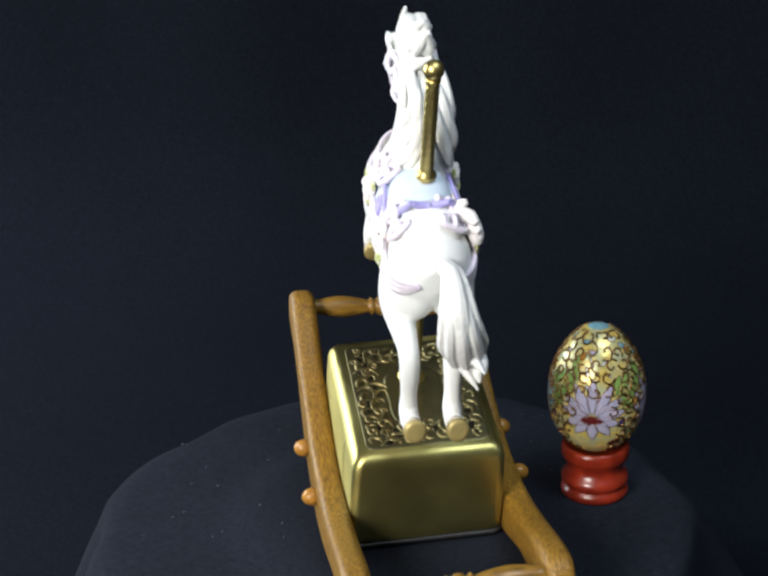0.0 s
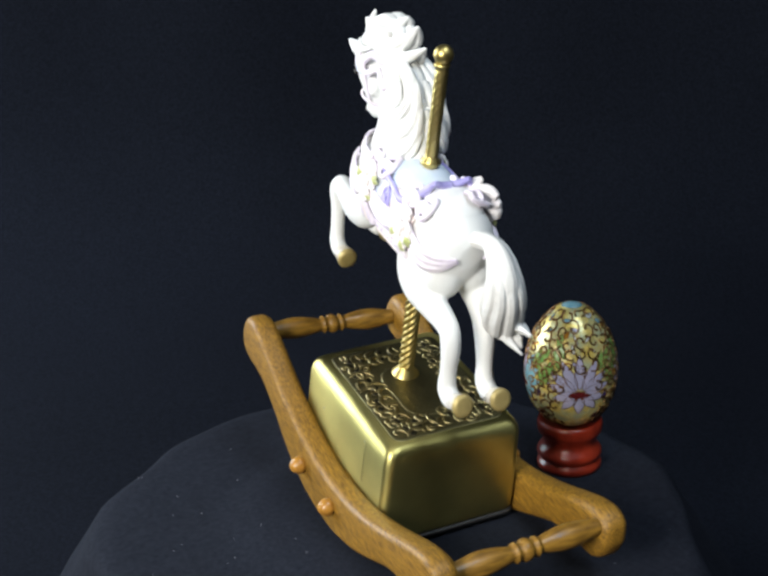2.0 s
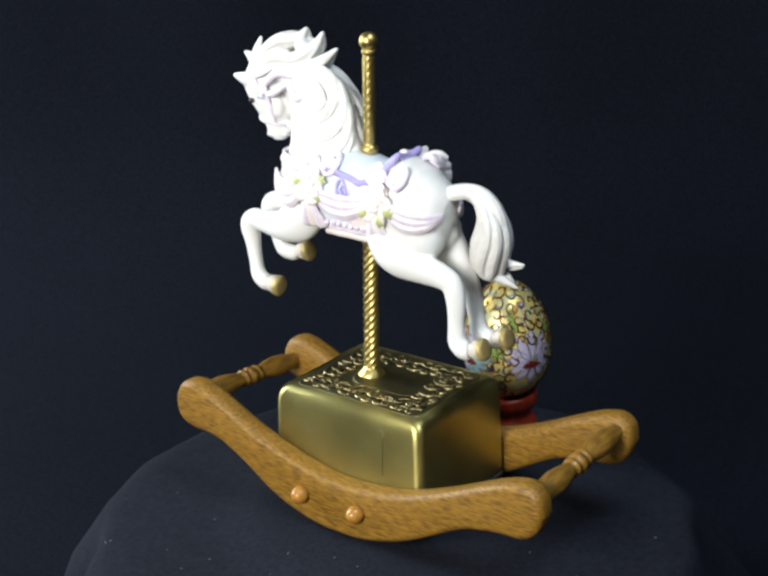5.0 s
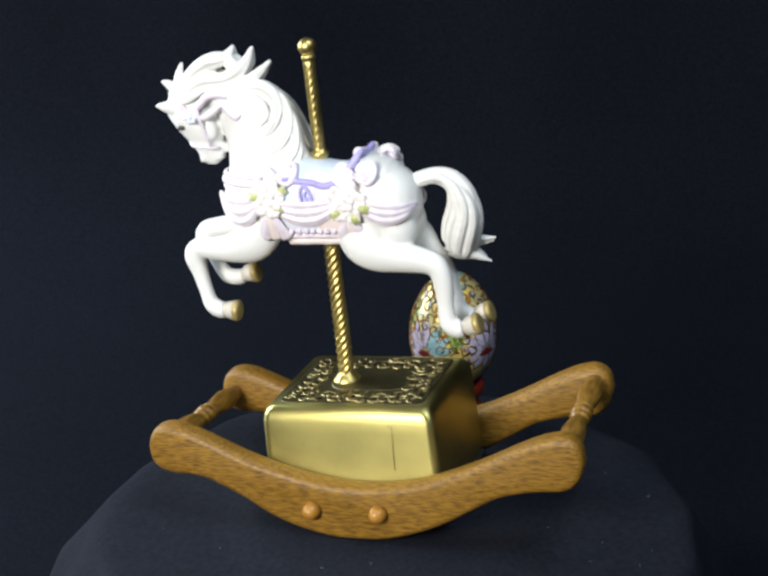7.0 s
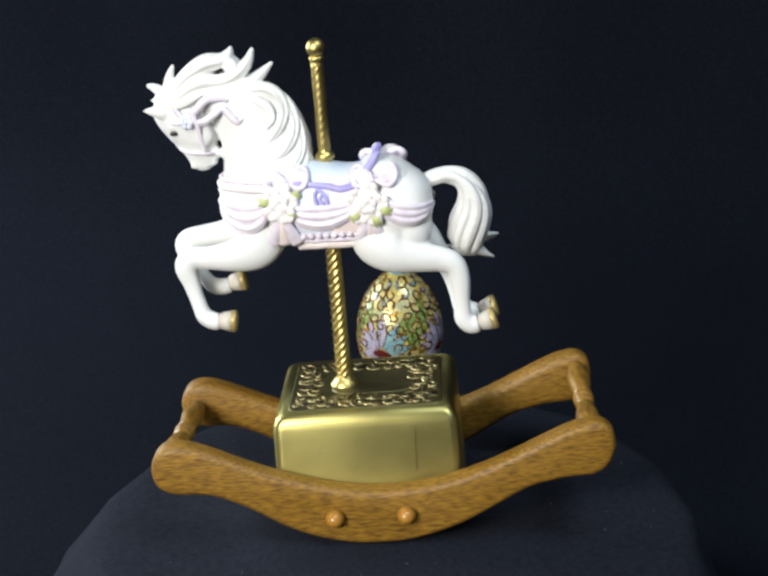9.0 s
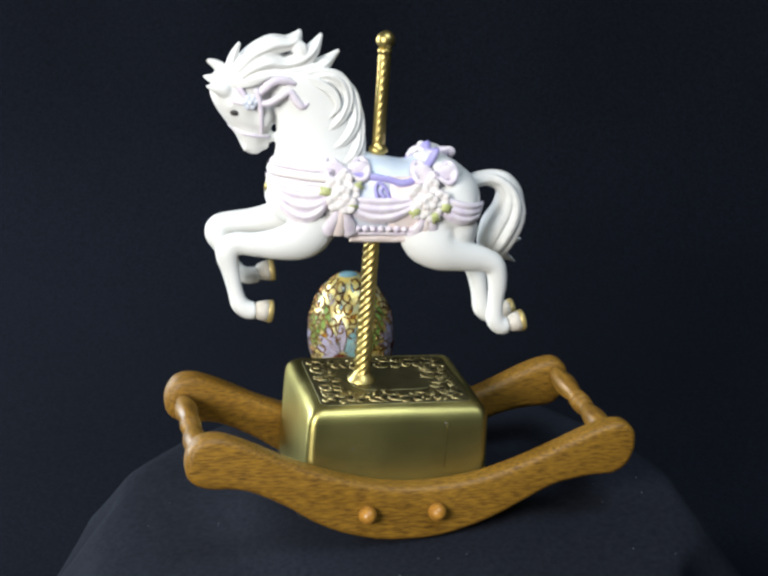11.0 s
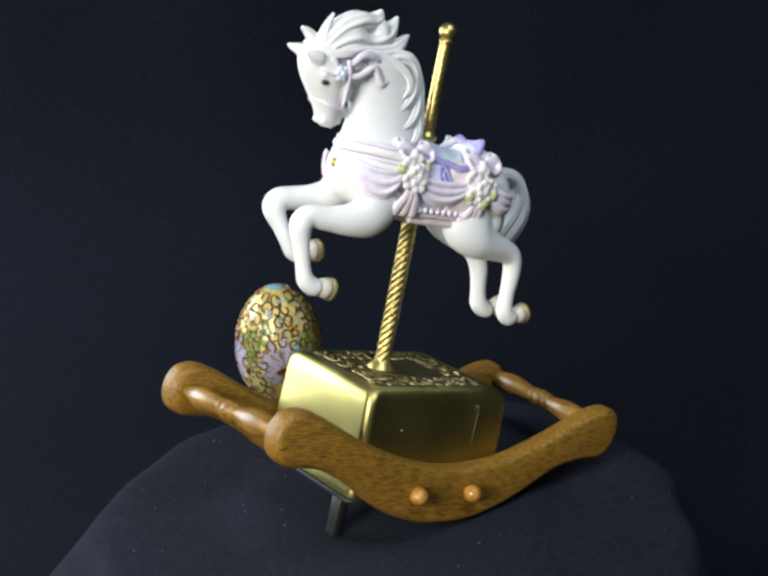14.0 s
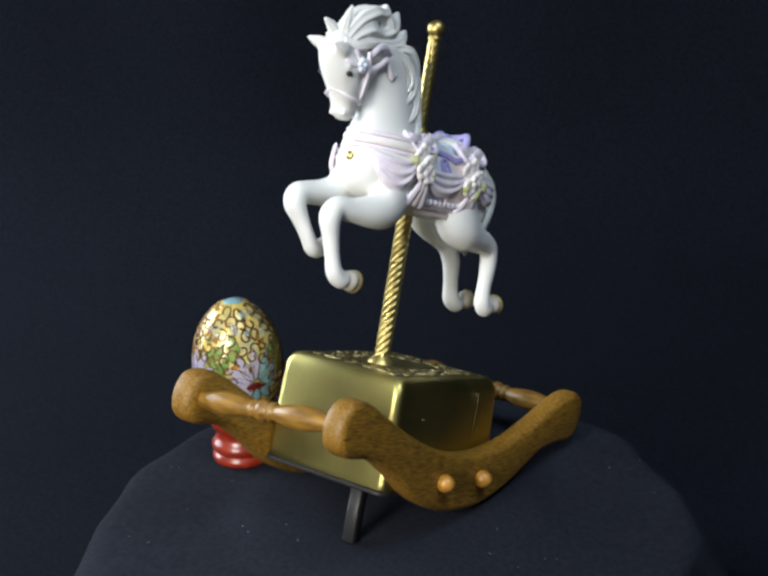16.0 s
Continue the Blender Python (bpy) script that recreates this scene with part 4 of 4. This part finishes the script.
def egg_radius(z):
    h = (z - EGG_MAX) / ((EGG_HIGH - EGG_MAX) if z > EGG_MAX else (EGG_MAX - EGG_LOW))
    h = min(1, abs(h))
    return EGG_R * (1 - h ** (2.0 if z > EGG_MAX else 2.15)) ** (0.56 if z > EGG_MAX else 0.5)


def egg_point(a, z, out=0.0):
    """A place on the egg by turn in degrees and height, from the egg's own base."""
    r = egg_radius(z) + out
    return Vector((r * math.cos(radians(a)), r * math.sin(radians(a)), z - EGG_LOW))


def egg_wire(parent, pts, r=0.00042, mat=None, name="wire", label="", flat=1.0):
    bm = bmesh.new()
    tube(bm, [(*egg_point(a, z, 0.0001), 1.15 * r * k) for a, z, k in pts], 5, 2)
    return part(name, bm, mat or WIRE, parent, label)


def egg_patch(parent, name, a, z, la, lz, tilt, mat, label="", out=0.00016):
    """A thin pointed petal on the egg, with its rim."""
    bm = bmesh.new()
    rows = []
    ct, st = math.cos(radians(tilt)), math.sin(radians(tilt))
    for i in range(7):
        t = i / 6
        w = lz * max(0.02, math.sin(math.pi * t ** 0.8)) ** 0.8
        row = []
        for j in (-1, -0.5, 0, 0.5, 1):
            x, y = (t - 0.5) * 2 * la, w * j
            dx, dz = ct * x - st * y, st * x + ct * y
            rr = max(0.004, egg_radius(z + dz))
            row.append(egg_point(a + math.degrees(dx / rr), z + dz, out * (1.3 - abs(j))))
        rows.append(row)
    skin(bm, rows, close=False, caps=False)
    p = part(name, bm, mat, parent, label)
    bm = bmesh.new()
    edge = [r[0] for r in rows] + [r[-1] for r in rows[::-1]]
    tube(bm, [(*q, 0.00022) for q in edge], 4, 1)
    part("petal_rim", bm, WIRE, p)
    return p


def build_egg():
    egg = thing("cloisonne_egg", "yellow cloisonne enamel egg with lilac lotus flowers and wire scrolls", "egg")
    bm = bmesh.new()
    zs = [EGG_LOW + (EGG_HIGH - EGG_LOW) * (1 - math.cos(math.pi * k / 40)) / 2 for k in range(1, 40)]
    skin(bm, [[egg_point(360 * k / 48, z) for k in range(48)] for z in zs])
    body = part("shell", bm, YELLOW, egg, "glossy yellow enamel egg shell")
    bm = bmesh.new()
    skin(bm, [[egg_point(360 * k / 32, z, 0.00015) for k in range(32)] for z in [EGG_HIGH - 0.0011 + 0.00108 * math.sin(math.pi / 2 * k / 6) for k in range(7)]])
    part("cap", bm, ENAMEL_BLUE, body, "blue enamel cap")
    rnd = random.Random(11)
    # lotus flowers round the lower half
    for i in range(4):
        a0 = -103 + 90 * i
        for k, tilt in enumerate((90, 62, 118, 36, 144, 12, 168, -18, 198, -50, 230, -90)):
            L = 1.62 * (0.0052, 0.0050, 0.0050, 0.0046, 0.0046, 0.0042, 0.0042, 0.0036, 0.0036, 0.0034, 0.0034, 0.0034)[k]
            ct, st = math.cos(radians(tilt)), math.sin(radians(tilt))
            z = -0.0178 + st * L * 1.2
            a = a0 + math.degrees(ct * L * 1.35 / egg_radius(z))
            egg_patch(body, "petal", a, z, L, 0.0026, tilt, ENAMEL_BLUE if i % 2 and k % 2 else ENAMEL_LILAC, "lilac enamel lotus petal")
        egg_patch(body, "flower_heart", a0, -0.0192, 0.0054, 0.0024, 0, ENAMEL_WINE, "wine red flower heart", 0.0003)
        # leaves between the flowers
        for k, (da, z, tilt) in enumerate(((30, -0.003, 70), (36, -0.008, 110), (43, -0.001, 60), (40, -0.011, 95), (-30, -0.002, 115), (-26, 0.003, 120), (-38, -0.006, 75), (-44, -0.010, 100))):
            egg_patch(body, "leaf", a0 + da, z, 0.0050, 0.0018, tilt, ENAMEL_GREEN, "green enamel leaf")
        egg_patch(body, "bud", a0 + 36, -0.020, 0.0022, 0.0014, 80, ENAMEL_NAVY, "navy enamel bud")
        egg_patch(body, "bud", a0 + 30, -0.032, 0.0030, 0.0016, 20, ENAMEL_WINE, "wine red bud")
    # small enamel patches over the upper half
    for i in range(90):
        z = rnd.uniform(-0.014, 0.0155)
        egg_patch(body, "enamel_patch", rnd.uniform(0, 360), z, rnd.uniform(0.0012, 0.0026), rnd.uniform(0.0006, 0.0012), rnd.uniform(0, 180),
                  rnd.choice((ENAMEL_WHITE, ENAMEL_AMBER, ENAMEL_GREEN, ENAMEL_LILAC, ENAMEL_BLUE, ENAMEL_AMBER, ENAMEL_WHITE)), "", 0.00008)
    # wire scrolls
    spots = []
    for row in range(11):
        z = 0.0160 - 0.0052 * row
        count = max(6, int(egg_radius(z) * 2 * math.pi / 0.0060))
        spots += [(360 * (k + 0.5 * (row % 2)) / count, z) for k in range(count)]
    for i, (a, z) in enumerate(spots[:290]):
        a, z = a + rnd.uniform(-4, 4), z + rnd.uniform(-0.001, 0.001)
        near = min(abs((a - (-103 + 90 * k) + 180) % 360 - 180) for k in range(4))
        if z < -0.007 and near < 23:
            continue
        flip = rnd.choice((1, -1))
        start, size = rnd.uniform(0, 6.28), rnd.uniform(0.0022, 0.0032)
        pts = []
        for k in range(9):
            t = k / 8
            ang = start + flip * 5.4 * t
            rad = size * (1.2 - 0.9 * t)
            zz = min(EGG_HIGH - 0.002, max(EGG_LOW + 0.003, z + rad * math.sin(ang)))
            pts.append((a + math.degrees(rad * math.cos(ang) / max(0.005, egg_radius(zz))), zz, 1.0 if k < 8 else 1.6))
        egg_wire(body, pts)
    return egg


def build_stand():
    st = thing("egg_stand", "turned red lacquered wooden egg stand with ringed waist", "egg stand")
    bm = bmesh.new()
    prof = [(0.3, 0), (14.6, 0), (15.6, 0.6), (16.0, 2.2), (15.6, 4.0), (14.4, 5.0), (14.2, 5.6), (15.2, 6.4), (15.9, 7.8), (15.9, 9.4), (15.0, 11.0), (13.6, 12.6), (13.0, 14.4), (13.2, 16.4),
            (14.2, 18.0), (15.4, 19.2), (16.0, 20.8), (16.1, 23.4), (15.8, 25.2), (15.0, 26.0), (13.4, 25.6), (11.0, 24.2), (6.0, 22.8), (0.3, 22.6)]
    lathe(bm, [(r / 1000, h / 1000) for r, h in prof], 40)
    part("turned_body", bm, LACQUER, st)
    return st


# ---------------------------------------------------------------- build all
build_setting()
cover = build_cover()
rocking_horse, push_rod = build_rocking_horse()
egg = build_egg()
stand = build_stand()


def motions():
    times = [0.25 * k for k in range(65)]
    walk(rocking_horse, [(t, rocker_pose(t)) for t in times])
    rows = []
    for t in times:
        m = rocker_pose(t)
        top = m @ V(39, 14.3, -77)
        reach = (top.z - PLATEAU) / (m.to_3x3() @ Vector((0, 0, 1))).z
        low = V(39, 14.3, -77).z - max(0.002, reach)
        rows.append((t, pose(*V(39, 14.3, 0).to_2d(), low)))
    walk(push_rod, rows)
    walk(cover, [(t, turn(t)) for t in times])
    walk(stand, [(t, turn(t) @ pose(*EGG_XY, STAND_Z)) for t in times])
    walk(egg, [(t, turn(t) @ pose(*EGG_XY, LIFT + EGG_LOW)) for t in times])


motions()
